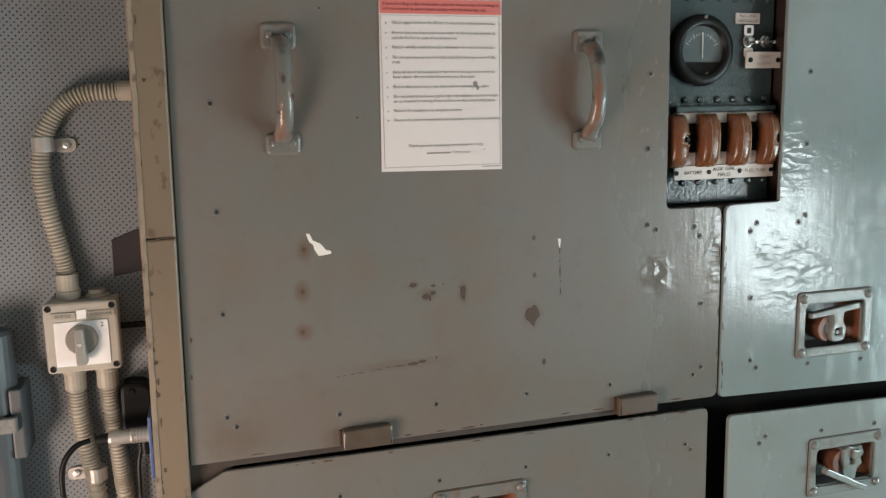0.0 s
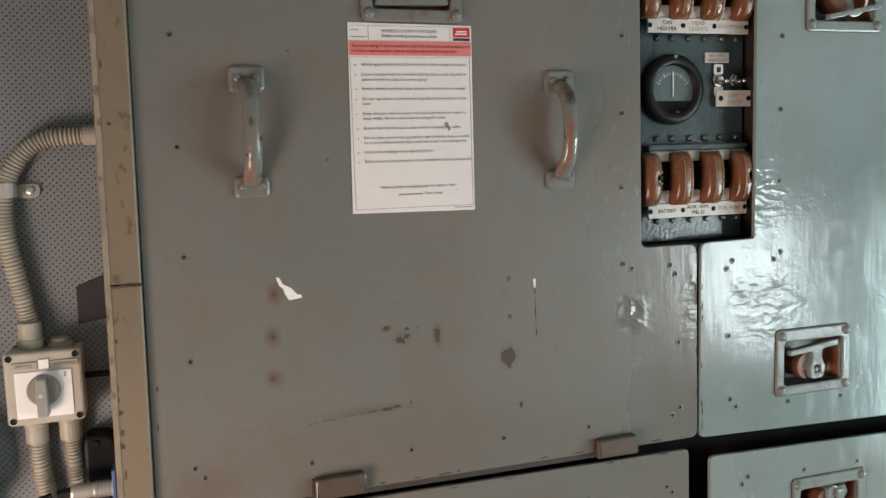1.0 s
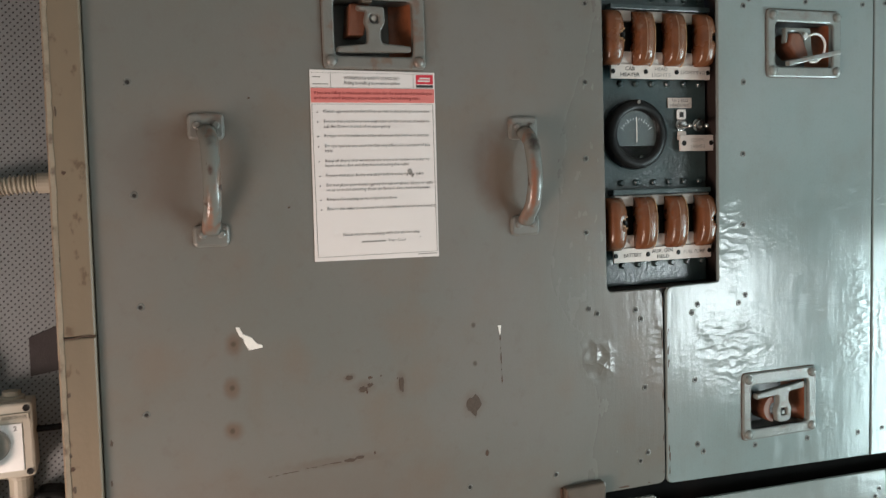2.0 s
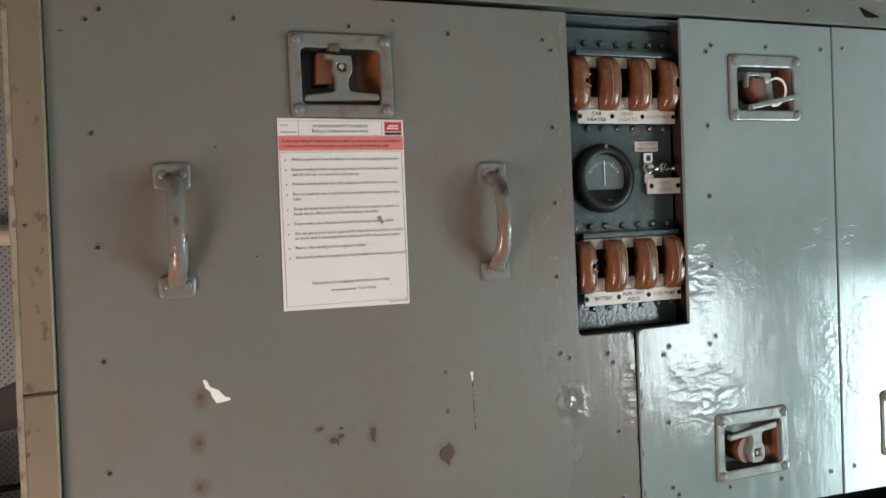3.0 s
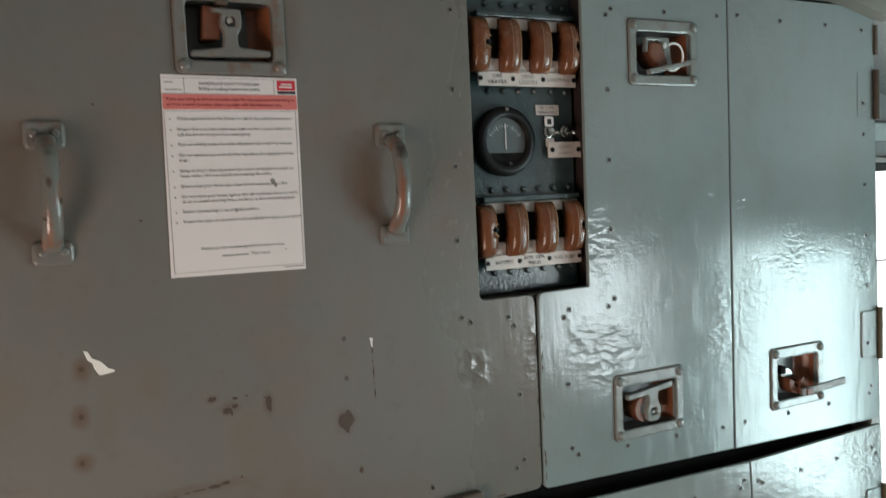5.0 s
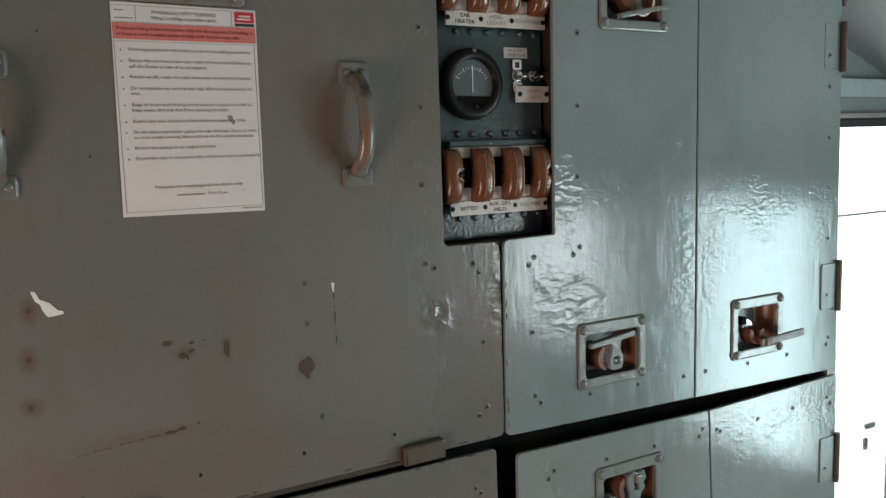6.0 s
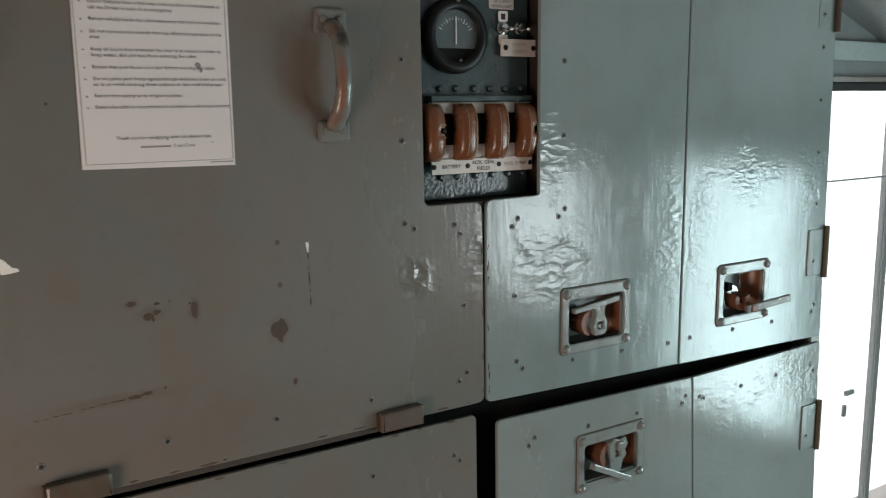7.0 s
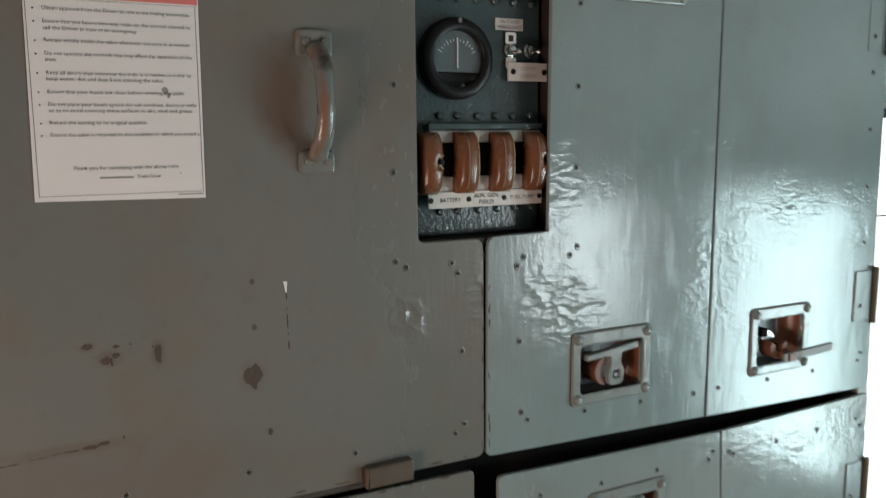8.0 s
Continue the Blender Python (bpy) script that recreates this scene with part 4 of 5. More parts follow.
part("joint_crack", plate([Vector(p) for p in ((-0.3715, 1.3615), (-0.355, 1.360), (-0.340, 1.3635), (-0.3235, 1.3625), (-0.3235, 1.3645), (-0.342, 1.3655), (-0.356, 1.3625), (-0.371, 1.3635))], -0.0126, -0.011, 0.0002), RUSTY, post)

# chipped paint along the seams
for k in range(44):
    r = random.Random(500 + k)
    u = r.random()
    own, x, z, w, h = ((big, 0.6425 - 0.003 * r.random(), 1.01 + 0.33 * u, 0.002 + 0.002 * r.random(), 0.005 + 0.02 * r.random()),
                       (mid, 0.6525 + 0.003 * r.random(), 1.01 + 0.33 * u, 0.002 + 0.002 * r.random(), 0.005 + 0.02 * r.random()),
                       (big, -0.29 + 0.90 * u, 0.998 + 0.002 * r.random(), 0.006 + 0.03 * r.random(), 0.002 + 0.003 * r.random()),
                       (low, -0.25 + 0.84 * u, 0.9725 - 0.002 * r.random(), 0.006 + 0.02 * r.random(), 0.002 + 0.003 * r.random()))[k % 4]
    scrap("paint_chip", own, x, z, w, h, RUSTY if r.random() < 0.5 else CHIP, 700 + k, 9, t=0.0004)

# ---- switch panel in the recess ----
panel = thing("fuse_board", (0.6728, 0.062, 1.362), "dark green painted switch panel with bakelite fuse carriers and a meter", "fuse board")
PY = 0.050
part("base_plate", plate(rect(0.5278, 0.7788, 1.364, 1.929, 0.004), PY, PY + 0.01, 0.002), PANEL_GREEN, panel)
for z, xs in ((1.899, (0.5908, 0.6268, 0.6618, 0.6968, 0.7328, 0.7658)), (1.741, (0.5918, 0.6238, 0.6588, 0.6928, 0.7298, 0.7638)), (1.558, (0.5898, 0.6228, 0.6608, 0.6948, 0.7278, 0.7638)), (1.404, (0.5898, 0.6238, 0.6618, 0.6988, 0.7338, 0.7678))):
    for x in xs:
        part("terminal_screw", lathe([(0.0062, 0.0), (0.006, -0.004), (0.0035, -0.0065)], (x - 0.002, PY, z), n=10), PANEL_GREEN, panel)


def fuse_bank(z_top, words):
    z0, z1 = z_top - 0.130, z_top
    part("mounting_bar", box(0.5598, 0.7748, 0.030, PY, z1 - 0.013, z1 - 0.003, 0.002), PANEL_GREEN, panel, "folded mounting flange")
    part("fuse_base", box(0.5628, 0.7738, 0.034, PY, z1 - 0.034, z1 - 0.014, 0.003), IVORY, panel, "ivory porcelain fuse base")
    part("fuse_base", box(0.5628, 0.7738, 0.034, PY, z0 + 0.016, z0 + 0.042, 0.003), IVORY, panel)
    part("contact_slot", box(0.5648, 0.7718, 0.040, PY, z0 + 0.042, z1 - 0.034), BLACK, panel)
    for k, x in enumerate((0.5578, 0.6228, 0.6895, 0.7552)):
        zc, hh = (z0 + z1) / 2 - 0.001, 0.0485
        yf, yb = (0.001, 0.037)
        rows = []
        bm = bmesh.new()
        n = 22
        w = 0.0182
        for i in range(n + 1):
            s = -1 + 2 * i / n
            bow = math.sqrt(max(0.0, 1 - abs(s) ** 2.6 * 0.95))
            yfront = yb - (yb - yf) * (0.30 + 0.70 * bow)
            rows.append((zc + hh * s, yfront))
        ring = []
        for z, yfront in rows:
            # the end carriers have a bite out of one edge, round a small screw
            cut = 0.0075 if k in (0, 3) and abs(z - zc - 0.003) < 0.0095 else 0.0
            ring.append([bm.verts.new(p) for p in ((x - w, yb, z), (x - w, yfront + 0.010, z), (x - w * 0.72, yfront + 0.003, z), (x - w * 0.25, yfront, z), (x + w * 0.25 - cut * 0.3, yfront, z), (x + w * 0.72 - cut, yfront + 0.003 + cut * 0.2, z), (x + w - cut, yfront + 0.010 + cut * 0.6, z), (x + w - cut * 0.6, yb, z))])
        for a, b in zip(ring, ring[1:]):
            for q in range(8):
                bm.faces.new((a[q], a[(q + 1) % 8], b[(q + 1) % 8], b[q]))
        bm.faces.new(ring[0]), bm.faces.new(ring[-1])
        f = smooth(part("fuse_carrier", bm, BAKELITE, panel, "brown bakelite fuse carrier"))
        if k in (0, 3):
            sx = x + 0.0185
            part("carrier_notch", box(sx - 0.0085, sx - 0.001, 0.0135, 0.030, zc - 0.0075, zc + 0.0135, 0.001), BAKELITE_EDGE, f)
            part("carrier_screw", lathe([(0.0050, 0), (0.0046, -0.004), (0.003, -0.005)], (sx - 0.0035, 0.0138, zc + 0.003), n=12), BLACK, f)
            for dz in (-0.0072, 0.0132):
                part("worn_chip", box(sx - 0.0068, sx - 0.0015, 0.0065, 0.0125, zc + dz - 0.0014, zc + dz + 0.0014, 0.0008), BAKELITE_EDGE, f)
        else:
            pts = [Vector((x + w * 0.96, yf_ + 0.010, z)) for z, yf_ in rows]
            part("carrier_edge", sweep(pts, 0.0019, 6), BAKELITE_EDGE, f, "pale worn edge")
        if k:
            pts = [Vector((x - w * 0.25, yf_ + 0.0006, z)) for z, yf_ in rows[2:-2]]
            part("carrier_ridge", sweep(pts, 0.0011, 6), BAKELITE_RIDGE, f, "dull rubbed moulding ridge")
    # name plate
    zp0, zp1 = z0 - 0.008, z0 + 0.018
    strip = part("name_plate", plate(rect(0.5583, 0.7738, zp0, zp1, 0.001), 0.0295, 0.033, 0.0006), IVORY, panel, "engraved ivory name plate")
    for x in (0.5628, 0.6318, 0.6988, 0.7688):
        part("plate_screw", lathe([(0.0046, 0), (0.0044, -0.001), (0.003, -0.0018)], (x, 0.0297, (zp0 + zp1) / 2), n=12), BLACK, strip)
    for x, lines in zip((0.5978, 0.6648, 0.7348), words):
        for i, word in enumerate(lines):
            zc = (zp0 + zp1) / 2 - 0.0032 + (0.0052 - 0.0108 * i if len(lines) > 1 else 0)
            lettering(word, x, zc, 0.0291, strip, INK_FAINT if word in ("HEAD", "LIGHTS", "LIGHTING", "FUEL PUMP") else INK, width=0.0068 * len(word) * (0.8 if z_top < 1.7 else 1.0), height=0.0068, align="CENTER", bold=0.01)


fuse_bank(1.886, (("CAB", "HEATER"), ("HEAD", "LIGHTS"), ("LIGHTING",)))
fuse_bank(1.549, (("BATTERY",), ("AUX. GEN.", "FIELD"), ("FUEL PUMP",)))

meter = part("meter", lathe([(0.0645, 0.0), (0.0645, -0.013), (0.0615, -0.0185), (0.047, -0.0210), (0.0445, -0.0175), (0.0435, -0.008), (0.001, -0.008)], (0.6158, PY, 1.6470), n=40), BLACK, panel, "round black panel meter")
smooth(meter)
dial = [Vector((0.6158 + 0.044 * math.cos(a), 1.6470 + 0.044 * math.sin(a))) for a in [radians(-28 + 236 * k / 26) for k in range(27)]]
part("dial", plate(dial, PY - 0.0105, PY - 0.0075, 0.0004), DIAL, meter, "grey meter dial")
part("needle", box(0.6150, 0.6166, PY - 0.0135, PY - 0.0125, 1.6330, 1.6790), IVORY, meter, "white needle upright")
for k in range(13):
    a = radians(150 - 10 * k)
    c = Vector((0.6158 + 0.035 * math.cos(a), PY - 0.0112, 1.6410 + 0.035 * math.sin(a)))
    bm = box(-0.0006, 0.0006, 0, 0.0004, -0.004 if k % 3 == 0 else -0.002, 0.004 if k % 3 == 0 else 0.002)
    bmesh.ops.transform(bm, matrix=Matrix.Translation(c) @ Matrix.Rotation(math.pi / 2 - a, 4, "Y"), verts=bm.verts[:])
    part("scale_mark", bm, DIAL_MARK, meter)
part("meter_screw", lathe([(0.004, 0), (0.003, -0.002)], (0.6258, PY - 0.012, 1.6050), n=10), STEEL, meter)
part("meter_screw", lathe([(0.004, 0), (0.003, -0.002)], (0.6158, PY - 0.021, 1.7060), n=10), STEEL, meter)
m_glass = bpy.data.materials.new("meter_glass")
m_glass.use_nodes = True
gb = m_glass.node_tree.nodes["Principled BSDF"]
gb.inputs["Transmission Weight"].default_value, gb.inputs["Roughness"].default_value, gb.inputs["IOR"].default_value = 1.0, 0.03, 1.15
gl = part("meter_glass", lathe([(0.047, 0.0), (0.047, -0.001)], (0.6158, PY - 0.0165, 1.6470), n=32), m_glass, meter, "flat meter glass")
gl.visible_shadow = False

tag = part("small_tag", plate(rect(0.6918, 0.7448, 1.6970, 1.7160), PY - 0.003, PY, 0.0004), IVORY, panel, "small engraved tag")
lettering("No 2 END", 0.7183, 1.7083, PY - 0.0034, tag, INK, width=0.036, height=0.0055, align="CENTER")
lettering("HEADLIGHT", 0.7183, 1.6995, PY - 0.0034, tag, INK, width=0.044, height=0.0055, align="CENTER")
tag = part("small_tag", plate(rect(0.7118, 0.7908, 1.6150, 1.6450), PY - 0.012, PY - 0.008, 0.0004), IVORY, panel, "ivory tag with faded words")
part("tag_stand", box(0.72, 0.7848, PY - 0.008, PY, 1.6210, 1.6390), BLACK, tag)
lettering("COMPT.", 0.7513, 1.6325, PY - 0.0124, tag, INK_FAINT, width=0.032, height=0.0062, align="CENTER")
lettering("LIGHTS", 0.7513, 1.6205, PY - 0.0124, tag, INK_FAINT, width=0.032, height=0.0062, align="CENTER")
for x in (0.7203, 0.7818):
    part("tag_screw", lathe([(0.005, 0), (0.0045, -0.0012)], (x, PY - 0.012, 1.6300), n=12), BLACK, tag)
for x, plated in ((0.7198, True), (0.7578, False)):
    sw = part("toggle_switch", lathe([(0.012, 0.0), (0.012, -0.004), (0.0085, -0.005), (0.0085, -0.013), (0.006, -0.014)], (x, PY, 1.6650), n=16), CHROME, panel, "small chrome toggle switch")
    part("toggle", lathe([(0.0025, 0.0), (0.0032, -0.016), (0.0045, -0.02), (0.002, -0.0225)], (x, PY - 0.012, 1.6610), n=12), CHROME, sw)
    if plated:
        part("switch_plate", plate(rect(x - 0.010, x + 0.010, 1.6750, 1.6940, 0.004), PY - 0.006, PY - 0.004, 0.0006), WHITE, sw, "white on-off plate")
        part("plate_mark", plate(rect(x - 0.005, x + 0.004, 1.6790, 1.6890), PY - 0.0066, PY - 0.0055, 0.0001), INK, sw)
        part("switch_plate", plate(rect(x - 0.009, x + 0.010, 1.6360, 1.6530, 0.003), PY - 0.006, PY - 0.004, 0.0006), IVORY, sw)

# ---- notice on the big door ----
notice = thing("notice_sheet", (0.105, -0.001, 1.448), "white printed safety notice with a red band, laminated", "notice")
NZ0, NZ1, NW = 1.4485, 1.7480, 0.207


def nx(u):
    return 0.002 + NW * u


def nz(v):
    return NZ1 - (NZ1 - NZ0) * v


def nrect(u0, u1, v0, v1, y, name, material, label=""):
    return part(name, plate(rect(nx(u0), nx(u1), nz(v1), nz(v0)), y, y + 0.0004, 0.0001), material, notice, label)


part("sheet", plate([Vector(p) for p in ((0.0, 1.450), (0.207, 1.447), (0.209, 1.7475), (0.004, 1.7495))], -0.0012, -0.0001, 0.0002), PAPER, notice)
nrect(0.012, 0.992, 0.090, 0.165, -0.0016, "red_band", RED_BAND, "pale red printed band")
nrect(0.845, 0.985, 0.014, 0.065, -0.0016, "red_mark", RED_MARK, "red printed mark")
nrect(0.845, 0.985, 0.069, 0.083, -0.0016, "black_bar", INK)
for v in (0.030, 0.044):
    nrect(0.875 if v < 0.04 else 0.86, 0.96, v, v + 0.008, -0.0021, "mark_bar", PAPER)
for u0, u1, v0, v1 in ((0.015, 0.985, 0.010, 0.0115), (0.015, 0.985, 0.0865, 0.088), (0.165, 0.168, 0.011, 0.087), (0.82, 0.823, 0.011, 0.087), (0.015, 0.985, 0.172, 0.1738), (0.015, 0.0185, 0.173, 0.975), (0.975, 0.9785, 0.173, 0.975), (0.015, 0.9785, 0.9735, 0.9755)):
    nrect(u0, u1, v0, v1, -0.00165, "printed_line", INK_FAINT)
for u0, u1, v in ((0.03, 0.09, 0.03), (0.03, 0.15, 0.066), (0.82, 0.975, 0.983)):
    nrect(u0, u1, v, v + 0.005, -0.00165, "small_print", INK_FAINT)


def words(text, u, v, u1=None, align="LEFT", h=0.0049, m=INK_PRINT, bold=0.0):
    lettering(text, nx(u), nz(v), -0.0021, notice, m, width=(nx(u1) - nx(u)) if u1 and align == "LEFT" else (NW * u1 if u1 else None), height=h, align=align, bold=bold, name="text_line")


words("WORKPLACE SAFETY STANDARD", 0.49, 0.045, 0.44, "CENTER")
words("Riding in trailing locomotive cabins", 0.49, 0.070, 0.44, "CENTER", bold=0.006)
DARK_RED = simple("printed_maroon", (0.25, 0.03, 0.03), 0.5)
words("If you are riding in this locomotive cabin for the purpose of travelling to", 0.035, 0.122, 0.97, m=DARK_RED, bold=0.006)
words("or from a work location, please comply with the following rules", 0.035, 0.148, 0.87, m=DARK_RED, bold=0.006)
ITEMS = [
    (0.218, "Obtain approval from the Driver to ride in the trailing locomotive", 0.94), (0.270, "Ensure that you have a two-way radio on the correct channel to", 0.94), (0.297, "call the Driver in case of an emergency", 0.62),
    (0.345, "Remain wholly inside the cabin whenever the train is in motion", 0.93), (0.398, "Do not operate any controls that may affect the operation of the", 0.94), (0.423, "train", 0.16),
    (0.475, "Keep all doors shut whenever the train is in motion in order to", 0.93), (0.500, "keep water, dirt and dust from entering the cabin", 0.76), (0.552, "Ensure that your boots are clean before entering the cabin", 0.88),
    (0.603, "Do not place your boots against the cab windows, doors or walls", 0.955), (0.628, "so as to avoid covering these surfaces in dirt, mud and grease", 0.93), (0.678, "Return the seating to its original position", 0.65),
    (0.728, "Ensure the cabin is returned to the condition in which you found it", 0.97)]
for v, s, u1 in ITEMS:
    words(s, 0.10, v, u1)
    if s[0].isupper():
        part("bullet", lathe([(0.0011, 0), (0.0010, -0.0004)], (nx(0.055), -0.0015, nz(v) + 0.0011), n=8), INK, notice)
words("Thank you for complying with the above rules", 0.52, 0.868, 0.62, "CENTER")
words("Train Crew", 0.645, 0.908, 0.145, "CENTER")
nrect(0.36, 0.555, 0.899, 0.907, -0.00165, "name_bar", INK_FAINT)
scrap("smudge", notice, nx(0.77), nz(0.535), 0.010, 0.011, INK_FAINT, 5, 11, -0.0013)
scrap("smudge", notice, nx(0.79), nz(0.555), 0.006, 0.008, INK_FAINT, 6, 9, -0.0013)
scrap("smudge", notice, nx(0.84), nz(0.89), 0.003, 0.002, INK, 7, 7, -0.0013)

# ---- rotary switch box and conduits on the perforated wall ----
sbox = thing("switch_box", (-0.473, 0.10, 1.157), "beige rotary isolator switch box on the perforated wall", "switch box")
part("box_body", box(-0.524, -0.421, 0.062, 0.10, 1.156, 1.264, 0.004), BOXGREY, sbox)
lid = part("box_lid", plate(rect(-0.526, -0.419, 1.155, 1.266, 0.007), 0.040, 0.062, 0.004), BOXGREY, sbox)
for x in (-0.518, -0.427):
    for z in (1.163, 1.258):
        part("lid_screw", lathe([(0.0052, 0.001), (0.005, -0.0006), (0.003, -0.0002)], (x, 0.040, z), n=12), BLACK, lid)
fp = part("label_plate", plate(rect(-0.512, -0.434, 1.166, 1.236, 0.001), 0.0380, 0.0402, 0.0003), WHITE, sbox, "white switch label plate")
lettering("2", -0.4455, 1.226, 0.0376, fp, INK, width=0.0045, height=0.007)
for x0, x1, w in ((-0.515, -0.48, "KETTLE"), (-0.462, -0.424, "MICROWAVE")):
    tg = part("function_tag", plate(rect(x0, x1, 1.241, 1.251), 0.0375, 0.0402, 0.0003), PVC, sbox, "beige function tag")
    lettering(w, (x0 + x1) / 2, 1.2438, 0.0371, tg, INK, width=0.022 if w[0] == "K" else 0.032, height=0.0046, align="CENTER")
part("blank_tag", plate(rect(-0.478, -0.464, 1.240, 1.254), 0.0376, 0.0402, 0.0003), WHITE, sbox)
kn = part("knob_base", lathe([(0.0235, 0.0), (0.0232, -0.007), (0.021, -0.009)], (-0.473, 0.038, 1.208), n=32), KNOB, sbox, "round grey knob")
part("knob_grip", plate(rounded([(-0.481, 1.172, 0.004), (-0.465, 1.172, 0.004), (-0.467, 1.230, 0.004), (-0.48, 1.230, 0.004)]), 0.012, 0.030, 0.003), KNOB, kn)
part("knob_screw", lathe([(0.0035, 0), (0.003, -0.001)], (-0.474, 0.012, 1.205), n=10), BRIGHT, kn)
for x, z0, z1 in ((-0.492, 1.266, 1.305), (-0.494, 1.118, 1.156), (-0.446, 1.118, 1.156)):
    part("gland", lathe([(0.0185, z0), (0.0185, z0 + 0.012), (0.0165, z0 + 0.014), (0.0165, z1)] if z0 > 1.2 else [(0.0165, z0), (0.0165, z1 - 0.012), (0.0185, z1 - 0.010), (0.0185, z1)], (x, 0.078, 0), "z", 18), PVC, sbox, "threaded conduit gland")
part("blank_plug", lathe([(0.018, 1.264), (0.018, 1.270), (0.013, 1.272), (0.013, 1.278)], (-0.45, 0.075, 0), "z", 18), PVC, sbox, "blanking plug")


def conduit(points, label, collar=None):
    c = thing("conduit", points[0], label, "conduit", "corrugated conduits")
    pts = spline(points, 0.0014)
    smooth(part("tube", sweep(pts, lambda i: 0.0130 + 0.0022 * math.cos(2 * math.pi * i / 4), 14), PVC, c))
    if collar:
        part("end_fitting", lathe([(0.0155, collar[0]), (0.0155, collar[1])], collar[2], "x", 18), PVC, c, "smooth end fitting")
    return c


conduit([(-0.492, 0.083, 1.302), (-0.499, 0.083, 1.345), (-0.512, 0.083, 1.42), (-0.5155, 0.083, 1.47), (-0.508, 0.083, 1.516), (-0.485, 0.083, 1.556), (-0.45, 0.083, 1.580), (-0.396, 0.083, 1.586), (-0.372, 0.083, 1.586)],
        "beige corrugated conduit curving from the switch box into the post", (-0.028, 0.0, (-0.368, 0.083, 1.586)))
conduit([(-0.494, 0.083, 1.120), (-0.493, 0.083, 1.07), (-0.483, 0.083, 0.99), (-0.476, 0.083, 0.92), (-0.472, 0.083, 0.6), (-0.472, 0.083, 0.02)], "beige corrugated conduit running down from the switch box")
conduit([(-0.446, 0.083, 1.120), (-0.444, 0.083, 1.07), (-0.437, 0.083, 0.97), (-0.434, 0.083, 0.9), (-0.433, 0.083, 0.6), (-0.433, 0.083, 0.02)], "beige corrugated conduit beside its twin below the switch box")


def saddle(x, z, side, tilt=0.0):
    s = thing("conduit_clip", (x, 0.1, z), "galvanised saddle clip holding the conduit", "pipe clip", "conduit clips")
    part("band", sweep([Vector((x - 0.0, 0.083, z - 0.011)), Vector((x, 0.083, z + 0.011))], 0.0162, 18), CLIPM, s)
    lo, hi = (x + 0.012, x + 0.046) if side > 0 else (x - 0.046, x - 0.012)
    part("ear", plate(rect(lo, hi, z - 0.0125, z + 0.0095, 0.010), 0.0955, 0.0995, 0.001), CLIPM, s)
    part("ear_screw", lathe([(0.0065, 0.0), (0.006, -0.003), (0.003, -0.0042)], (x + side * 0.032, 0.0955, z - 0.001), n=14), BRIGHT, s)


saddle(-0.5095, 1.506, 1)
saddle(-0.4755, 0.970, -1)

solo("tape_patch", plate(rounded([(-0.426, 1.292, 0.002), (-0.372, 1.300, 0.002), (-0.372, 1.372, 0.002), (-0.425, 1.352, 0.002)]), 0.0975, 0.1, 0.0006), TAPE, "dark tape patch stuck on the perforated wall", "tape")
solo("tape_strip", plate(rounded([(-0.382, 1.40, 0.002), (-0.372, 1.40, 0.002), (-0.370, 1.50, 0.002), (-0.380, 1.50, 0.002)]), 0.0975, 0.1, 0.0006), TAPE, "dark tape strip along the post", "tape")
handset = thing("black_adaptor", (-0.409, 0.1, 1.02), "black plastic adaptor fixed beside the post", "adaptor")
part("case", plate(rounded([(-0.43, 1.030, 0.008), (-0.381, 1.022, 0.018), (-0.378, 1.118, 0.020), (-0.428, 1.124, 0.018)]), 0.060, 0.10, 0.006), BLACK, handset)
part("button", lathe([(0.006, 0), (0.005, -0.003)], (-0.411, 0.060, 1.108), n=14), BLACK, handset)
part("lead", sweep(spline([(-0.396, 0.08, 1.025), (-0.408, 0.082, 0.99), (-0.412, 0.085, 0.93), (-0.415, 0.085, 0.7)], 0.01), 0.0035, 8), BLACK, handset)
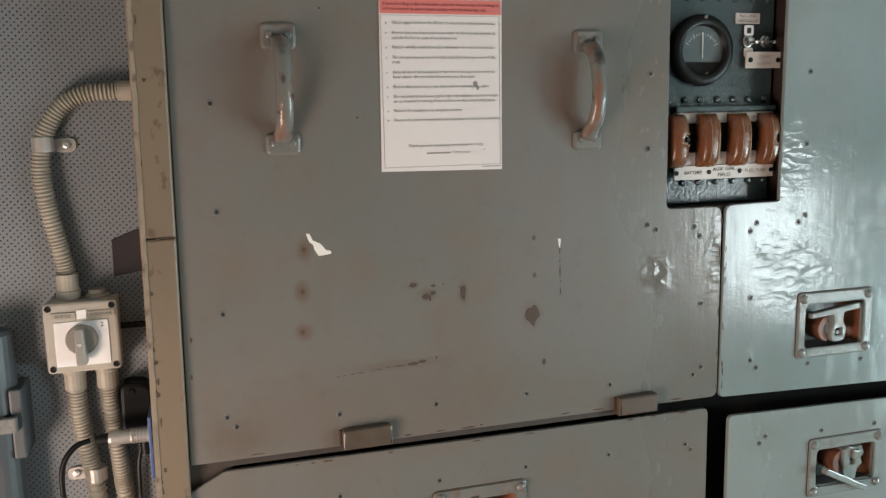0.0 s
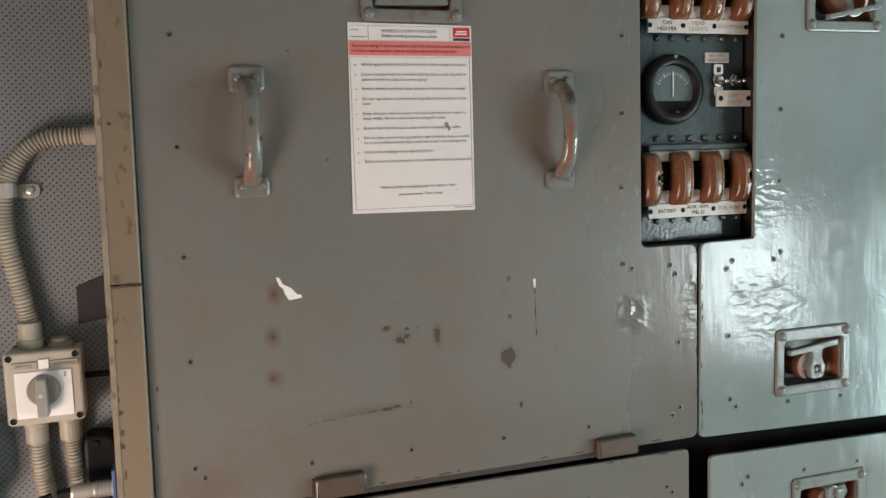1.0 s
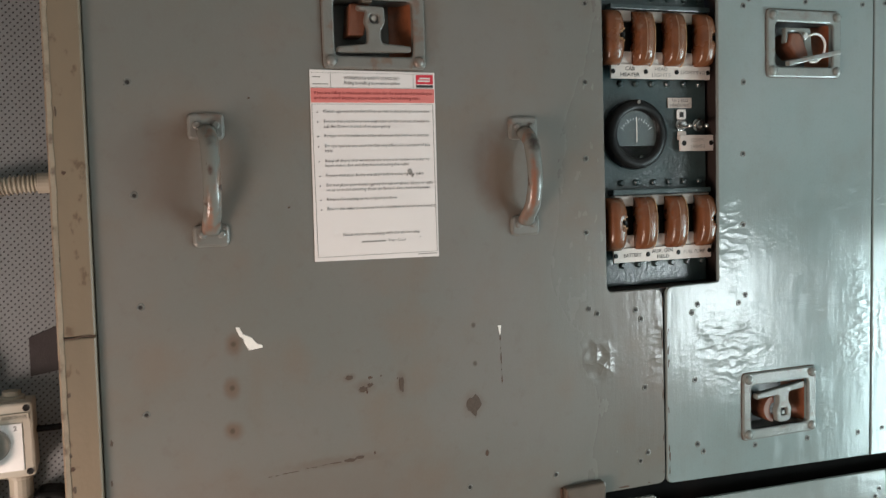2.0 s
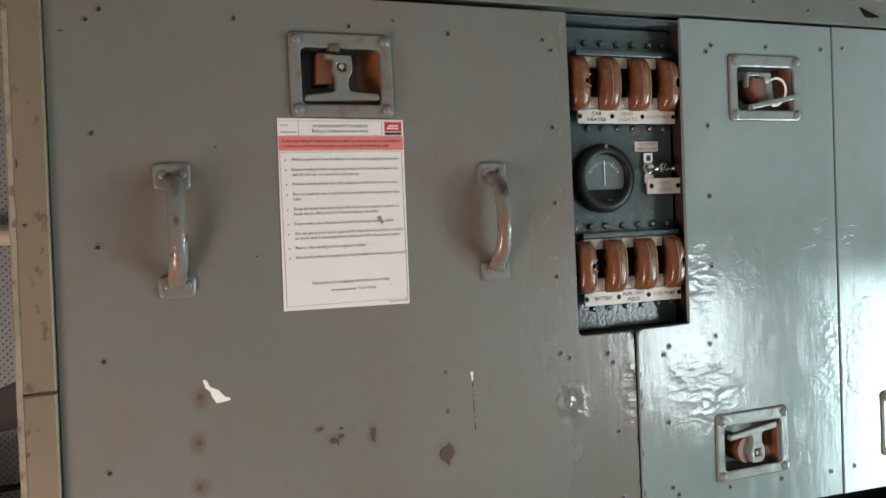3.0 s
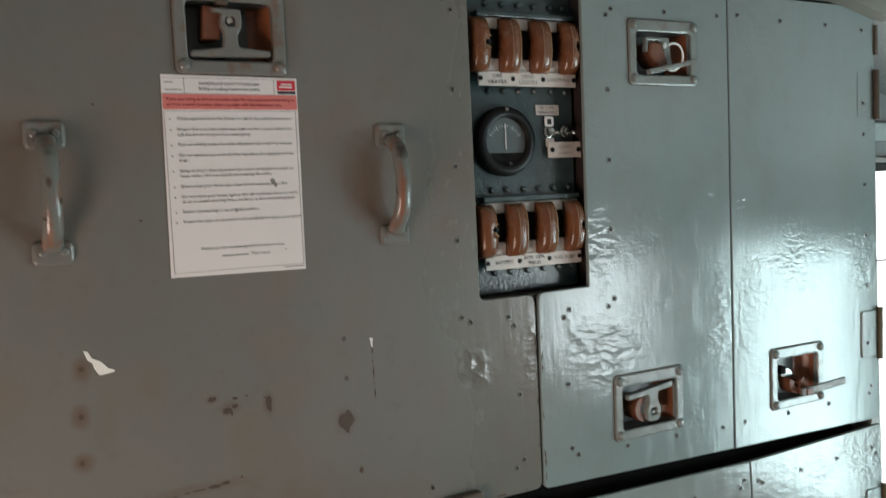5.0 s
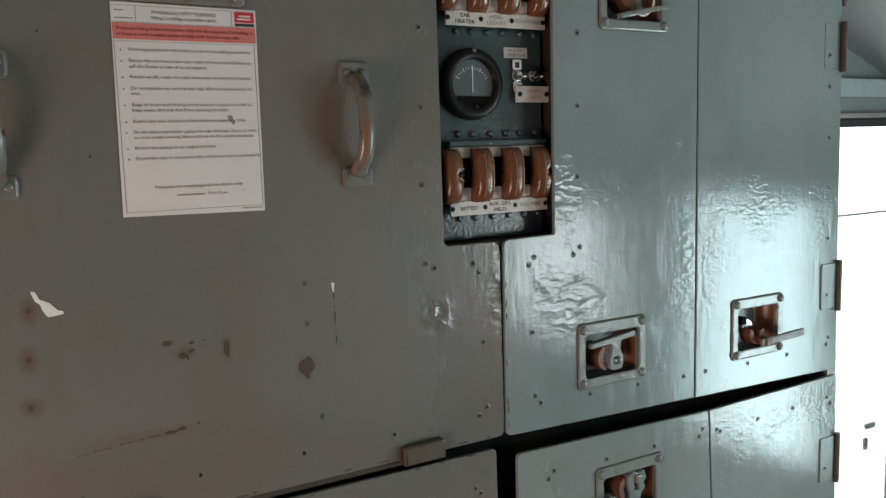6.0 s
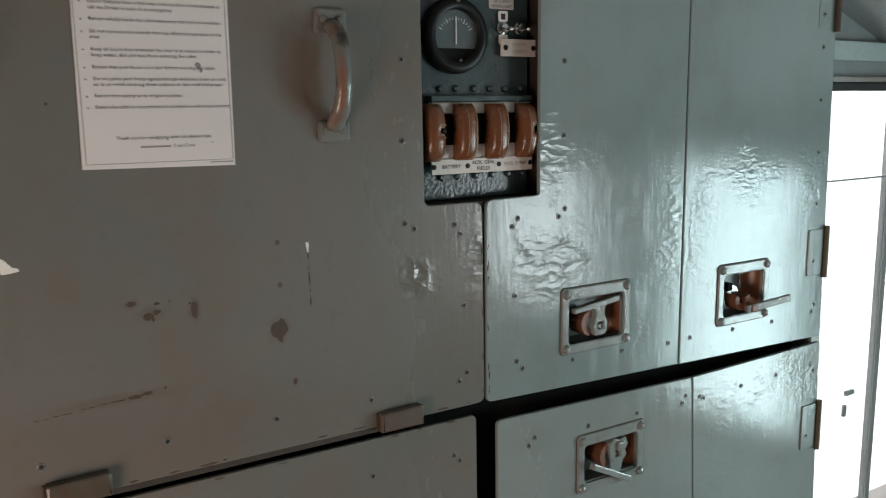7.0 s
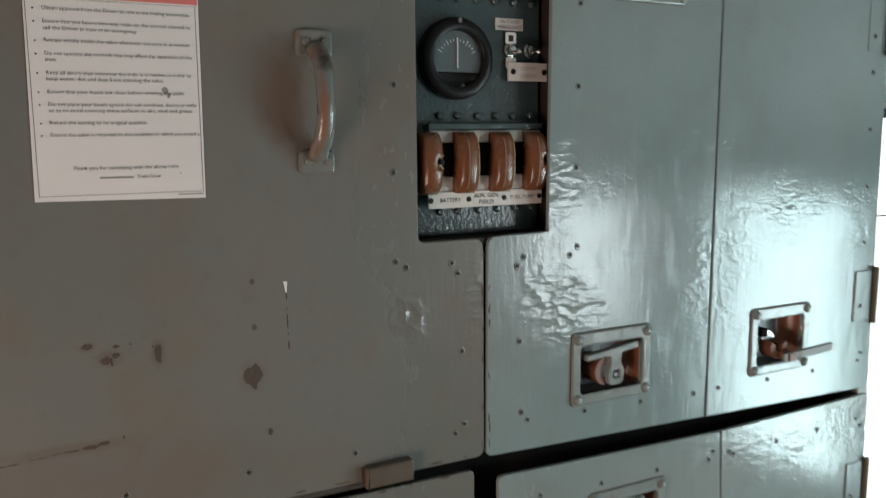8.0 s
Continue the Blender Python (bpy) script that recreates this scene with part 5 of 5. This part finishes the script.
part("strain_relief", lathe([(0.009, 0.995), (0.0105, 1.028)], (-0.396, 0.08, 0), "z", 14), BLACK, handset)

plug = thing("cable_connector", (-0.382, 0.03, 1.045), "silver cable connector plugged into a blue plate on the post", "connector")
part("socket_plate", box(-0.3845, -0.3795, -0.008, 0.07, 0.985, 1.085, 0.001), BLUE, plug, "blue socket plate")
part("plug_body", lathe([(0.0105, -0.062), (0.0115, -0.058), (0.0115, -0.030), (0.0125, -0.028), (0.0125, -0.004), (0.015, -0.003), (0.015, 0.001)], (-0.3845, 0.03, 1.046), "x", 20), CLIPM, plug, "ribbed metal plug body")
for k in range(4):
    part("plug_ring", lathe([(0.0128, -0.026 + 0.005 * k), (0.0128, -0.0245 + 0.005 * k)], (-0.3845, 0.03, 1.046), "x", 20), BRIGHT, plug)
part("boot", lathe([(0.006, -0.082), (0.009, -0.062)], (-0.3845, 0.03, 1.046), "x", 14), BLACK, plug)
smooth(part("lead", sweep(spline([(-0.474, 0.03, 1.046), (-0.495, 0.028, 1.040), (-0.513, 0.026, 1.018), (-0.519, 0.025, 0.985), (-0.517, 0.03, 0.93), (-0.505, 0.05, 0.8), (-0.49, 0.07, 0.02)], 0.006), 0.0045, 10), BLACK, plug))
solo("short_lead", sweep(spline([(-0.421, 0.085, 1.213), (-0.395, 0.088, 1.212), (-0.372, 0.088, 1.212)], 0.006), 0.005, 8), BLACK, "short black lead from the switch box to the post", "cable")

duct = thing("cable_duct", (-0.608, 0.06, 0.0), "grey painted vertical duct with a bolted clamp", "duct")
part("tube", lathe([(0.034, 0.0), (0.034, 1.222), (0.028, 1.228)], (-0.608, 0.06, 0), "z", 24), PIPE, duct)
part("collar", lathe([(0.037, 1.045), (0.037, 1.085)], (-0.608, 0.06, 0), "z", 24), PIPE, duct)
part("clamp_plate", box(-0.582, -0.564, 0.03, 0.099, 1.03, 1.14, 0.003), PIPE, duct, "upright clamp plate")
part("clamp_bar", box(-0.606, -0.572, 0.018, 0.03, 1.075, 1.10, 0.003), STEEL, duct)
